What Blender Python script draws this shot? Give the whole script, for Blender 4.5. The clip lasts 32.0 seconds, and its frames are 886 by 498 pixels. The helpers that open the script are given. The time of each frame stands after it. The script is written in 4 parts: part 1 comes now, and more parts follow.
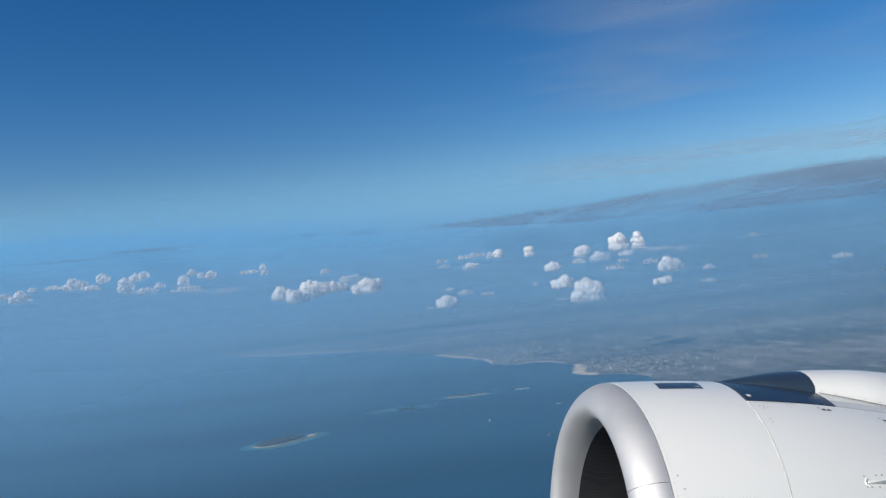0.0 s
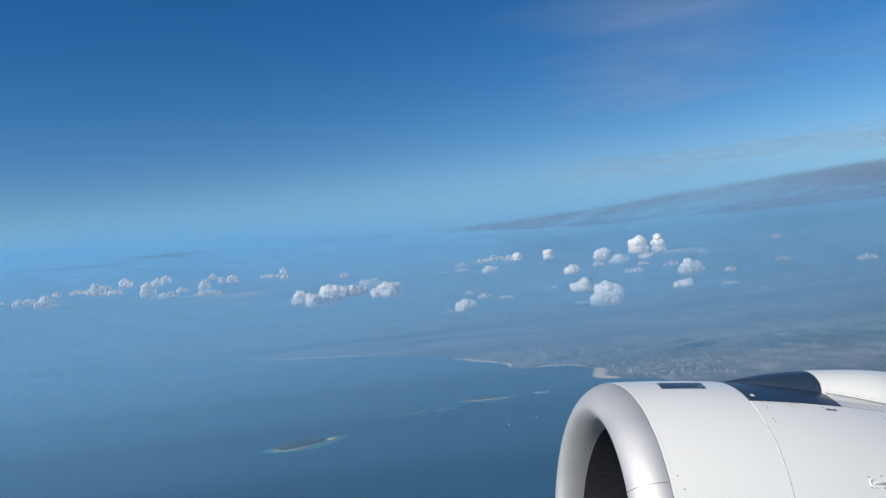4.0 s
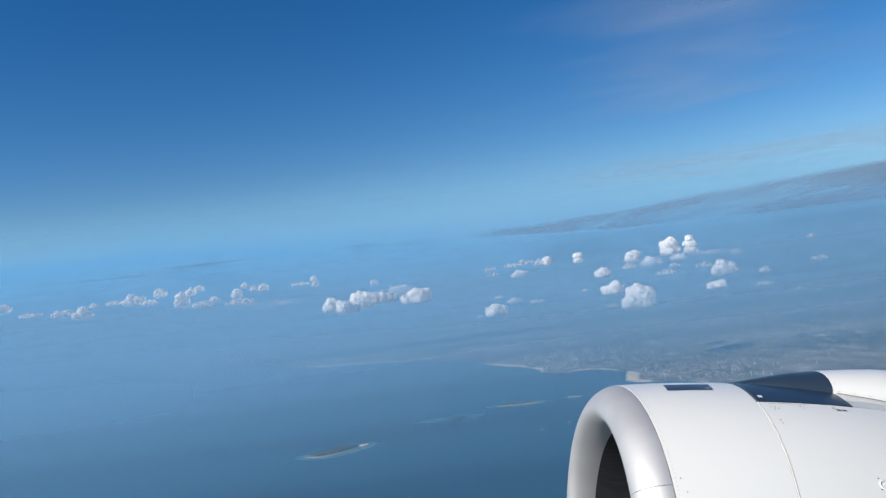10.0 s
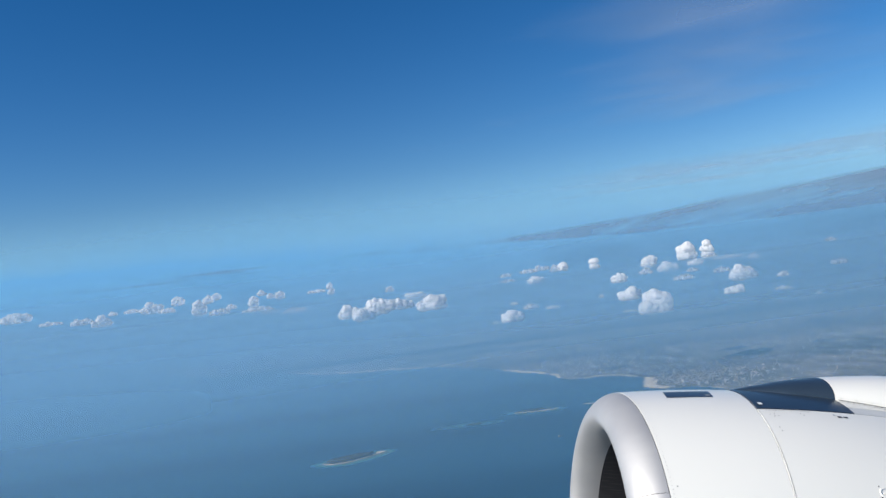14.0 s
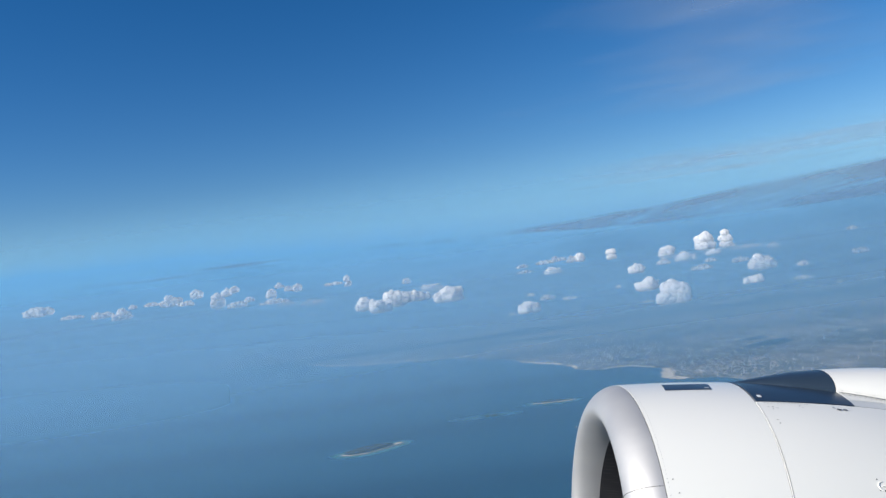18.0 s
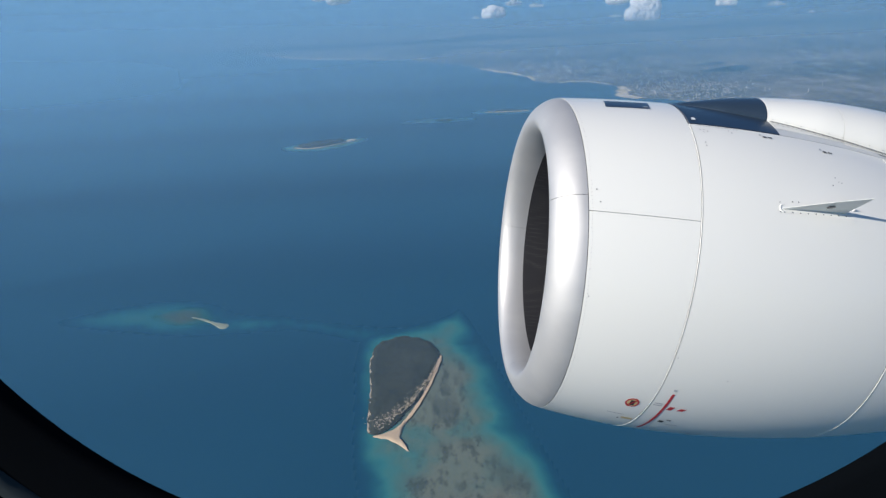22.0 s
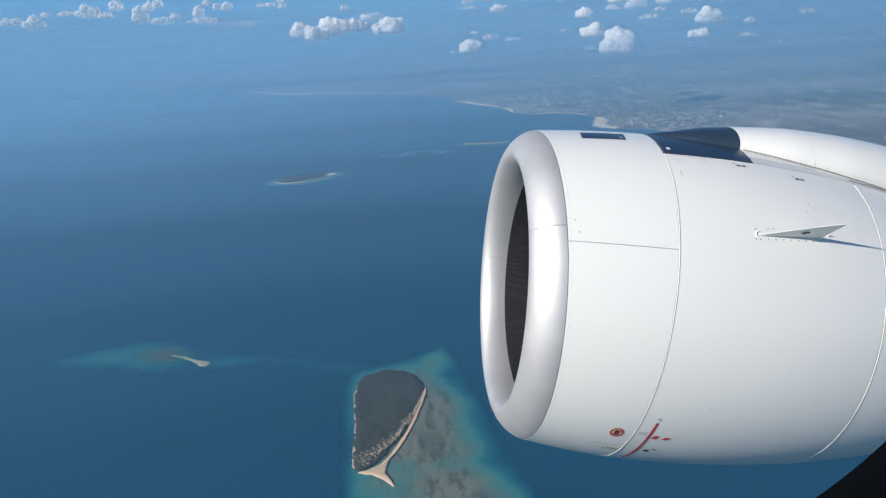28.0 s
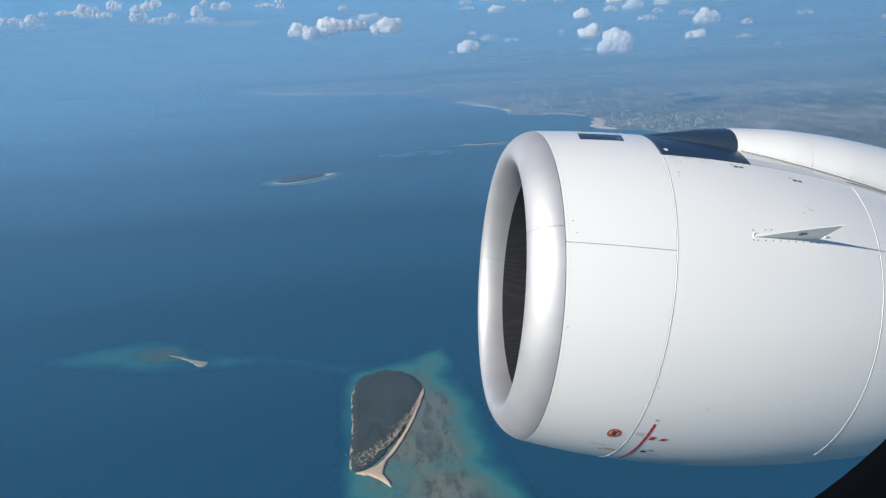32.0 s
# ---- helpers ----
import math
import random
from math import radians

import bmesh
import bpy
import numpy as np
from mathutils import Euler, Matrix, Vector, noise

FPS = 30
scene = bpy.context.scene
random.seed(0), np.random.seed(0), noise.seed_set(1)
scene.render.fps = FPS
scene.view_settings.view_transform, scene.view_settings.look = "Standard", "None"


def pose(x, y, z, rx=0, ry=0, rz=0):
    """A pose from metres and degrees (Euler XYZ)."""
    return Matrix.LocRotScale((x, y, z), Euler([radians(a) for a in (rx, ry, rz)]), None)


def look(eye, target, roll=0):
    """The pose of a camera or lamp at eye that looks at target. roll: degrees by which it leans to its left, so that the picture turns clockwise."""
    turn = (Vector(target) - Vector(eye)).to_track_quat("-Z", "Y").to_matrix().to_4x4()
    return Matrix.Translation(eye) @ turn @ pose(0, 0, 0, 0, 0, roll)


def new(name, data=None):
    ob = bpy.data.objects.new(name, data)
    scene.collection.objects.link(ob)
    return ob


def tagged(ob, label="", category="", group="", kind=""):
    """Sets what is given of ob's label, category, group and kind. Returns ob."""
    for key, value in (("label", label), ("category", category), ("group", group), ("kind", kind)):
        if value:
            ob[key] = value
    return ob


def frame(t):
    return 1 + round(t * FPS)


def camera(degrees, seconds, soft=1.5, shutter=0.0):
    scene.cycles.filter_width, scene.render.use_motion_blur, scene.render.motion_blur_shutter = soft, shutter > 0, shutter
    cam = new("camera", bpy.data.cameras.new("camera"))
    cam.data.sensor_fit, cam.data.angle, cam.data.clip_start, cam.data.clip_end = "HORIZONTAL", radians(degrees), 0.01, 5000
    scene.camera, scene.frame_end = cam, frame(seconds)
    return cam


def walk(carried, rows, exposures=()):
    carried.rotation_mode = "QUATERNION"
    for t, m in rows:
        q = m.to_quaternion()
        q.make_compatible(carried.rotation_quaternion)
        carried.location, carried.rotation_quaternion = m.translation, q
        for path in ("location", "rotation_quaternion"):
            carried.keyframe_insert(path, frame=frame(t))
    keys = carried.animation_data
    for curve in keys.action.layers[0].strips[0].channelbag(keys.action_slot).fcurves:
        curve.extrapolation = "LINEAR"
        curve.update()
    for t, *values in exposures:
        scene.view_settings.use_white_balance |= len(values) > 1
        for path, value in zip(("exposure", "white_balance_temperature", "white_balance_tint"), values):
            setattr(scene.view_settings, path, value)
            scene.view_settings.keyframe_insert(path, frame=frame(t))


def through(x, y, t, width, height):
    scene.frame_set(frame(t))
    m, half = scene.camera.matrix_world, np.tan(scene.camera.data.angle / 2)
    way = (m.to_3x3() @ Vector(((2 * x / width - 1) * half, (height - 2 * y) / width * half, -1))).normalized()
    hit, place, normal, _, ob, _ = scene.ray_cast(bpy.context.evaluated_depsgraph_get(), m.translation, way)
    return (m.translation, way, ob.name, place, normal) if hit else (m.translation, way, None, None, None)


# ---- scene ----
# Seen from an airliner's cabin window in a climb: engine, window rim, sea, islands, coast and clouds.
cam = camera(62.0, 32.0, soft=1.4)
ROWS = [
    (0.0, -0.933, 0.144, 120.115, 89.76, 5.86, -3.30),
    (0.5, -0.909, 0.144, 120.106, 89.79, 5.87, -3.15),
    (1.0, -0.886, 0.144, 120.098, 89.87, 6.18, -2.90),
    (1.5, -0.863, 0.144, 120.090, 89.92, 6.29, -2.65),
    (2.0, -0.840, 0.143, 120.083, 89.91, 6.32, -2.43),
    (2.5, -0.817, 0.142, 120.076, 90.02, 6.33, -2.23),
    (3.0, -0.794, 0.140, 120.070, 90.10, 6.20, -2.02),
    (3.5, -0.771, 0.138, 120.064, 90.15, 6.13, -1.93),
    (5.5, -0.682, 0.128, 120.045, 90.28, 6.27, -1.23),
    (6.0, -0.660, 0.125, 120.041, 90.35, 6.23, -1.08),
    (6.5, -0.638, 0.122, 120.037, 90.55, 6.39, -1.03),
    (7.0, -0.616, 0.119, 120.034, 90.60, 6.50, -0.84),
    (7.5, -0.594, 0.115, 120.031, 90.51, 6.37, -0.58),
    (8.0, -0.572, 0.112, 120.028, 90.56, 6.54, -0.48),
    (8.5, -0.550, 0.108, 120.025, 90.67, 6.64, -0.37),
    (9.0, -0.528, 0.104, 120.023, 90.72, 6.72, 0.07),
    (9.5, -0.506, 0.101, 120.021, 90.72, 6.83, 0.36),
    (10.0, -0.484, 0.097, 120.020, 90.87, 7.12, 0.48),
    (10.5, -0.462, 0.094, 120.018, 90.99, 7.06, 0.60),
    (11.0, -0.440, 0.090, 120.017, 91.15, 7.35, 0.56),
    (11.5, -0.418, 0.087, 120.016, 91.23, 7.38, 0.60),
    (12.0, -0.396, 0.084, 120.015, 91.27, 7.48, 0.77),
    (12.5, -0.374, 0.081, 120.014, 91.42, 7.45, 0.95),
    (13.0, -0.351, 0.078, 120.013, 91.54, 7.41, 1.15),
    (13.5, -0.328, 0.076, 120.012, 91.43, 7.10, 1.52),
    (14.0, -0.306, 0.073, 120.012, 91.53, 7.48, 1.70),
    (14.5, -0.283, 0.071, 120.011, 91.46, 7.50, 1.83),
    (16.5, -0.189, 0.066, 120.010, 91.16, 7.63, 2.58),
    (17.0, -0.165, 0.065, 120.010, 91.00, 7.52, 2.82),
    (17.5, -0.141, 0.065, 120.009, 90.97, 7.65, 3.03),
    (18.0, -0.116, 0.066, 120.009, 91.05, 7.85, 2.99),
    (18.5, -0.092, 0.067, 120.008, 91.34, 7.81, 1.68),
    (19.0, -0.067, 0.068, 120.008, 91.56, 7.75, 1.28),
    (19.5, -0.041, 0.070, 120.007, 90.80, 7.66, 2.08),
    (20.0, -0.016, 0.073, 120.007, 90.44, 7.75, 2.50),
    (20.5, -0.005, 0.030, 119.995, 85.35, 5.65, -0.22),
    (21.0, 0.000, 0.020, 119.990, 77.75, 4.28, -0.34),
    (21.5, -0.014, 0.022, 119.986, 70.01, 2.92, -0.03),
    (22.0, -0.014, 0.022, 119.992, 68.03, 3.01, 0.39),
    (22.5, 0.000, 0.022, 119.995, 69.57, 3.24, -1.05),
    (23.0, 0.002, 0.022, 120.003, 69.35, 3.26, -1.01),
    (23.5, 0.002, 0.022, 120.003, 69.68, 3.56, -1.07),
    (24.0, 0.002, 0.022, 120.003, 70.06, 3.46, -1.10),
    (24.5, 0.002, 0.022, 120.003, 70.28, 3.52, -1.12),
    (25.0, 0.002, 0.022, 120.003, 70.20, 3.54, -1.11),
    (25.5, 0.002, 0.022, 120.003, 70.75, 3.58, -1.21),
    (27.5, 0.002, 0.022, 120.003, 70.19, 3.62, -1.29),
    (28.0, 0.002, 0.022, 120.003, 70.39, 3.58, -1.30),
    (28.5, 0.002, 0.022, 120.003, 70.52, 3.54, -1.29),
    (29.0, 0.002, 0.022, 120.003, 70.61, 3.43, -1.29),
    (29.5, 0.002, 0.022, 120.003, 70.60, 3.53, -1.34),
    (30.0, 0.002, 0.022, 120.003, 70.48, 3.44, -1.27),
    (30.5, 0.002, 0.022, 120.003, 70.28, 3.48, -1.14),
    (31.0, 0.002, 0.022, 120.003, 70.44, 3.30, -1.20),
    (31.5, 0.002, 0.022, 120.003, 70.48, 3.28, -1.29),
    (32.0, 0.002, 0.022, 120.003, 70.43, 3.43, -1.43),
]
EXPOSURES = [(0.0, -0.24), (3.5, -0.2), (6.0, -0.12), (9.0, -0.1), (12.0, -0.06), (20.0, -0.05), (21.5, -0.12), (23.0, -0.03), (32.0, -0.04)]
walk(cam, [(t, pose(x, y, z, rx, ry, rz)) for t, x, y, z, rx, ry, rz in ROWS], EXPOSURES)

# ---- light ----
SUN = Vector((-0.77, -0.39, 0.51)).normalized()
sun_data = bpy.data.lights.new("sun", "SUN")
sun_data.energy, sun_data.angle, sun_data.color = 6.0, radians(0.6), (1.0, 0.945, 0.87)
scene.cycles.transparent_max_bounces = 24
sun_lamp = new("sun", sun_data)
sun_lamp.matrix_basis = look((0, 0, 400), tuple(Vector((0, 0, 400)) - SUN))
world = bpy.data.worlds.new("sky")
scene.world = world
world.use_nodes = True
wn = world.node_tree
wn.nodes.clear()
sky = wn.nodes.new("ShaderNodeTexSky")
sky.sky_type, sky.sun_disc = "NISHITA", False
sky.sun_elevation = math.asin(SUN.z)
sky.sun_rotation = math.atan2(SUN.x, SUN.y)
sky.altitude, sky.air_density, sky.dust_density, sky.ozone_density = 2500, 1.2, 0.0, 4.0
wb = wn.nodes.new("ShaderNodeBackground")
wb.inputs["Strength"].default_value = 0.102
wo = wn.nodes.new("ShaderNodeOutputWorld")
deep = wn.nodes.new("ShaderNodeHueSaturation")
deep.inputs["Saturation"].default_value, deep.inputs["Hue"].default_value = 1.31, 0.505
wn.links.new(sky.outputs[0], deep.inputs["Color"])
wn.links.new(deep.outputs[0], wb.inputs["Color"])
wn.links.new(wb.outputs[0], wo.inputs["Surface"])


# ---- materials ----
class Mat:
    """A small builder for node materials."""

    def __init__(self, name, rough=0.5, metal=0.0, base=(0.5, 0.5, 0.5)):
        self.m = bpy.data.materials.new(name)
        self.m.use_nodes = True
        self.t = self.m.node_tree
        self.b = self.t.nodes["Principled BSDF"]
        self.out = self.t.nodes["Material Output"]
        self.b.inputs["Base Color"].default_value = (*base, 1)
        self.b.inputs["Roughness"].default_value = rough
        self.b.inputs["Metallic"].default_value = metal

    def node(self, kind, **sockets):
        n = self.t.nodes.new(kind)
        for key, value in sockets.items():
            n.inputs[key.replace("_", " ")].default_value = value
        return n

    def link(self, a, b):
        self.t.links.new(a, b)

    def coords(self, stretch=(1, 1, 1), kind="Object"):
        c = self.node("ShaderNodeTexCoord")
        mp = self.node("ShaderNodeMapping")
        mp.inputs["Scale"].default_value = stretch
        self.link(c.outputs[kind], mp.inputs["Vector"])
        return mp.outputs[0]

    def noise(self, scale, detail=4, rough=0.55, where=None):
        n = self.node("ShaderNodeTexNoise", Scale=scale, Detail=detail, Roughness=rough)
        self.link(where or self.coords(), n.inputs["Vector"])
        return n.outputs[0]

    def ramp(self, fac, stops):
        r = self.node("ShaderNodeValToRGB")
        el = r.color_ramp.elements
        while len(el) < len(stops):
            el.new(0.5)
        for e, (at, c) in zip(el, stops):
            e.position, e.color = at, (*c, 1)
        self.link(fac, r.inputs[0])
        return r.outputs[0]

    def mix(self, fac, a, b, how="MIX"):
        n = self.t.nodes.new("ShaderNodeMix")
        n.data_type, n.blend_type = "RGBA", how
        for sock, v in ((n.inputs[0], fac), (n.inputs[6], a), (n.inputs[7], b)):
            if isinstance(v, (int, float)):
                sock.default_value = v
            elif isinstance(v, tuple):
                sock.default_value = (*v, 1)
            else:
                self.link(v, sock)
        return n.outputs[2]

    def math(self, op, a, b=0.0, clamp=False):
        n = self.t.nodes.new("ShaderNodeMath")
        n.operation, n.use_clamp = op, clamp
        for sock, v in zip(n.inputs, (a, b)):
            if isinstance(v, (int, float)):
                sock.default_value = v
            else:
                self.link(v, sock)
        return n.outputs[0]

    def span(self, v, lo, hi, a=0.0, b=1.0):
        n = self.node("ShaderNodeMapRange")
        n.interpolation_type = "SMOOTHSTEP"
        self.link(v, n.inputs[0])
        for i, x in enumerate((lo, hi, a, b)):
            n.inputs[i + 1].default_value = x
        return n.outputs[0]

    def attribute(self, name):
        n = self.t.nodes.new("ShaderNodeAttribute")
        n.attribute_name = name
        return n.outputs["Fac"]

    def colour(self, sock):
        self.link(sock, self.b.inputs["Base Color"])

    def bump(self, height, strength=0.2, distance=0.01):
        n = self.node("ShaderNodeBump", Strength=strength, Distance=distance)
        self.link(height, n.inputs["Height"])
        self.link(n.outputs[0], self.b.inputs["Normal"])

    def billow(self, scale, distance):
        n = self.node("ShaderNodeBump", Strength=0.5, Distance=distance)
        self.link(self.noise(scale, 7, 0.62), n.inputs["Height"])
        return n.outputs[0]

    def veil(self, alpha, shader=None):
        """Lets what lies behind show through where alpha is below one."""
        tr = self.node("ShaderNodeBsdfTransparent")
        mx = self.node("ShaderNodeMixShader")
        self.link(alpha, mx.inputs[0])
        self.link(tr.outputs[0], mx.inputs[1])
        self.link(shader or self.b.outputs[0], mx.inputs[2])
        self.link(mx.outputs[0], self.out.inputs["Surface"])

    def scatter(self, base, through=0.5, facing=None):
        """Light scattered to both sides of a thin layer; facing replaces the surface's own normal."""
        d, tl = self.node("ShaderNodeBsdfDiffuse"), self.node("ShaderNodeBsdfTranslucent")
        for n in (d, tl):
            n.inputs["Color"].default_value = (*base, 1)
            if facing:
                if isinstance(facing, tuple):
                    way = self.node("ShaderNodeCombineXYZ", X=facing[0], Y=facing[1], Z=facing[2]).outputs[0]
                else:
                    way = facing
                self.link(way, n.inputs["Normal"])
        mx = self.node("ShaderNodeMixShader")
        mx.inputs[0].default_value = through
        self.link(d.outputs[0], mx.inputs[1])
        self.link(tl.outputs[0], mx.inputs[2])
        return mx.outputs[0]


def plain(name, base, rough=0.5, metal=0.0, spread=0.12, scale=30.0):
    m = Mat(name, rough, metal, base)
    n = m.noise(scale, 5)
    m.colour(m.mix(n, tuple(c * (1 - spread) for c in base), tuple(min(1, c * (1 + spread)) for c in base)))
    return m.m


def white_paint():
    m = Mat("white_aircraft_paint", 0.30, 0, (0.85, 0.84, 0.82))
    big, grime = m.noise(0.45, 1), m.noise(1.1, 3, 0.5, m.coords((0.25, 1.0, 1.0)))
    c = m.mix(big, (0.795, 0.785, 0.728), (0.84, 0.83, 0.772))
    m.colour(m.mix(m.math("MULTIPLY", grime, 0.16), c, (0.66, 0.655, 0.63)))
    m.b.inputs["Coat Weight"].default_value, m.b.inputs["Coat Roughness"].default_value = 0.2, 0.18
    return m.m


def lip_metal():
    m = Mat("satin_aluminium", 0.58, 0.6, (0.72, 0.72, 0.73))
    n = m.noise(2.2, 5, 0.6, m.coords((0.5, 1.4, 1.4)))
    m.colour(m.mix(m.span(n, 0.35, 0.75), (0.52, 0.515, 0.51), (0.56, 0.555, 0.545)))
    m.link(m.span(n, 0.3, 0.8, 0.55, 0.61), m.b.inputs["Roughness"])
    return m.m


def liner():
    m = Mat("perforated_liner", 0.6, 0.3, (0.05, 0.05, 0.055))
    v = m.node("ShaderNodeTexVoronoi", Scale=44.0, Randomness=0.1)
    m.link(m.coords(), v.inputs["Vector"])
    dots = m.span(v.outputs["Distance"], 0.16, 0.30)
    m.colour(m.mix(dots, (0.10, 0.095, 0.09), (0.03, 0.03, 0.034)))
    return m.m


def sea_tint(m):
    a = m.noise(0.004, 4, 0.5)
    b = m.noise(0.011, 5, 0.6, m.coords((1, 0.6, 1)))
    c = m.mix(m.span(a, 0.3, 0.7), (0.0082, 0.056, 0.101), (0.0094, 0.061, 0.108))
    return m.mix(m.span(b, 0.45, 0.8, 0, 0.12), c, (0.014, 0.079, 0.131))


def sea_water():
    m = Mat("sea_water", 0.35, 0, (0.01, 0.05, 0.10))
    m.colour(sea_tint(m))
    m.b.inputs["IOR"].default_value = 1.33
    return m.m


def land_ground():
    m = Mat("coastal_land", 0.9, 0, (0.15, 0.14, 0.1))
    big, mid, fine = m.noise(0.008, 5, 0.6), m.noise(0.055, 6, 0.65, m.coords((1, 0.6, 1))), m.noise(0.12, 4, 0.6)
    c = m.mix(m.span(big, 0.38, 0.62), (0.085, 0.088, 0.078), (0.175, 0.160, 0.145))
    c = m.mix(m.span(mid, 0.50, 0.36, 0, 0.7), c, (0.060, 0.066, 0.056))
    c = m.mix(m.span(mid, 0.53, 0.68, 0, 0.65), c, (0.36, 0.325, 0.285))
    c = m.mix(m.span(fine, 0.57, 0.70, 0, 0.35), c, (0.33, 0.31, 0.28))
    c = m.mix(m.span(fine, 0.44, 0.32, 0, 0.4), c, (0.05, 0.055, 0.045))
    m.colour(c)
    return m.m


def sand():
    m = Mat("beach_sand", 0.9, 0, (0.55, 0.45, 0.32))
    n = m.noise(0.9, 5)
    m.colour(m.mix(m.span(n, 0.3, 0.7), (0.42, 0.34, 0.245), (0.60, 0.50, 0.37)))
    return m.m


def reef_water(name, strength=1.0, ragged=0.06, shallow=1.0, over_sea=True):
    """Shallow water over coral and sand: 'rise' is how far the bottom comes up."""
    m = Mat(name, 0.25, 0)
    m.b.inputs["IOR"].default_value = 1.33
    cover = m.attribute("rise")
    rise = m.math("MULTIPLY", cover, shallow)
    big = m.noise(0.055, 6, 0.65, m.coords((1.5, 0.7, 1)))
    mid = m.noise(0.26, 8, 0.72, m.coords((1.3, 0.6, 1)))
    fine = m.noise(0.75, 6, 0.7)
    r = m.math("ADD", rise, m.math("MULTIPLY", m.math("SUBTRACT", big, 0.5), 0.38))
    c = m.ramp(r, [(0.0, (0.012, 0.092, 0.138)), (0.14, (0.016, 0.125, 0.156)), (0.34, (0.036, 0.172, 0.174)),
                   (0.55, (0.072, 0.162, 0.148)), (0.78, (0.110, 0.156, 0.130)), (1.0, (0.142, 0.162, 0.128))])
    light = m.math("MULTIPLY", m.span(mid, 0.50, 0.36), m.span(rise, 0.35, 0.8))
    c = m.mix(m.math("MULTIPLY", light, 0.55), c, (0.125, 0.155, 0.125))
    pale = m.math("MULTIPLY", m.span(m.noise(0.04, 4, 0.55, m.coords((0.8, 1.4, 1))), 0.53, 0.70), m.span(rise, 0.5, 0.9))
    c = m.mix(m.math("MULTIPLY", pale, 0.55), c, (0.155, 0.155, 0.115))
    dark = m.math("MULTIPLY", m.span(big, 0.50, 0.62), m.span(rise, 0.45, 0.8))
    c = m.mix(m.math("MULTIPLY", dark, 0.42), c, (0.044, 0.058, 0.056))
    mottle = m.math("MULTIPLY", m.span(mid, 0.50, 0.60), m.span(rise, 0.35, 0.8))
    c = m.mix(m.math("MULTIPLY", mottle, 0.6), c, (0.045, 0.062, 0.060))
    spots = m.math("MULTIPLY", m.math("MULTIPLY", m.span(fine, 0.56, 0.66), m.span(mid, 0.42, 0.56)), m.span(rise, 0.35, 0.6))
    c = m.mix(m.math("MULTIPLY", spots, 0.75), c, (0.026, 0.046, 0.05))
    edge = m.math("ADD", cover, m.math("MULTIPLY", m.math("SUBTRACT", mid, 0.5), ragged * 2))
    edge = m.math("ADD", edge, m.math("MULTIPLY", m.math("SUBTRACT", fine, 0.5), ragged))
    shown = m.math("MULTIPLY", m.math("MULTIPLY", m.span(edge, 0.02, 0.42), m.span(cover, 0.0, 0.15)), strength)
    if over_sea:
        m.colour(m.mix(shown, sea_tint(m), c))
    else:
        m.colour(c)
        m.veil(shown)
    return m.m


def scrub():
    m = Mat("island_scrub", 0.95, 0, (0.05, 0.06, 0.04))
    n, f = m.noise(0.12, 4), m.noise(1.3, 5, 0.7)
    c = m.mix(m.span(n, 0.3, 0.7), (0.024, 0.034, 0.030), (0.038, 0.046, 0.038))
    m.colour(m.mix(m.span(f, 0.55, 0.75, 0, 0.5), c, (0.075, 0.08, 0.065)))
    return m.m


def cloud_white(name, thick):
    """Cloud that thins out towards its base, where it melts into the haze."""
    m = Mat(name, 1.0)
    sep = m.node("ShaderNodeSeparateXYZ")
    m.link(m.coords(kind="Generated"), sep.inputs[0])
    wisp = m.math("MULTIPLY", m.math("SUBTRACT", m.noise(0.12, 6, 0.66), 0.5), 1.0)
    m.veil(m.span(m.math("ADD", sep.outputs[2], wisp), -0.2, 0.34, 0.0, thick), m.scatter((0.99, 0.99, 0.985), 0.55, m.billow(0.06, 0.45)))
    return m.m


def cloud_sheet(name, thick, base, scale, ragged=0.9, detail=4, deep=1.2):
    m = Mat(name, 1.0)
    d = m.attribute("cover")
    n = m.noise(scale, detail, 0.58, m.coords((1, deep, 1)))
    a = m.math("ADD", d, m.math("MULTIPLY", m.math("SUBTRACT", n, 0.5), ragged))
    m.veil(m.span(a, 0.05, 1.15, 0.0, thick), m.scatter(base))
    return m.m


def painted_haze(name, thick, foot, low, high, base, away):
    """Haze painted on a see-through sheet: it gathers above its foot and thins out again between two heights."""
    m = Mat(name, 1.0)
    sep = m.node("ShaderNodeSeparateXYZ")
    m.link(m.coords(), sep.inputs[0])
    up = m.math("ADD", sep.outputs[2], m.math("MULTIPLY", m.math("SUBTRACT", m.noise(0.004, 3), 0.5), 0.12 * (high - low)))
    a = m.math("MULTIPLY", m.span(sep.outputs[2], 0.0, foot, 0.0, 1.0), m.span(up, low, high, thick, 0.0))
    # denser to the left, which paints that side of the haze brighter
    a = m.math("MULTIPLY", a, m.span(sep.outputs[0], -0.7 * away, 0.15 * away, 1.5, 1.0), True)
    # sunward normal is set by hand, so the painted haze stays evenly bright
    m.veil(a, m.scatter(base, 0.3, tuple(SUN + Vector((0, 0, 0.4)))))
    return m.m


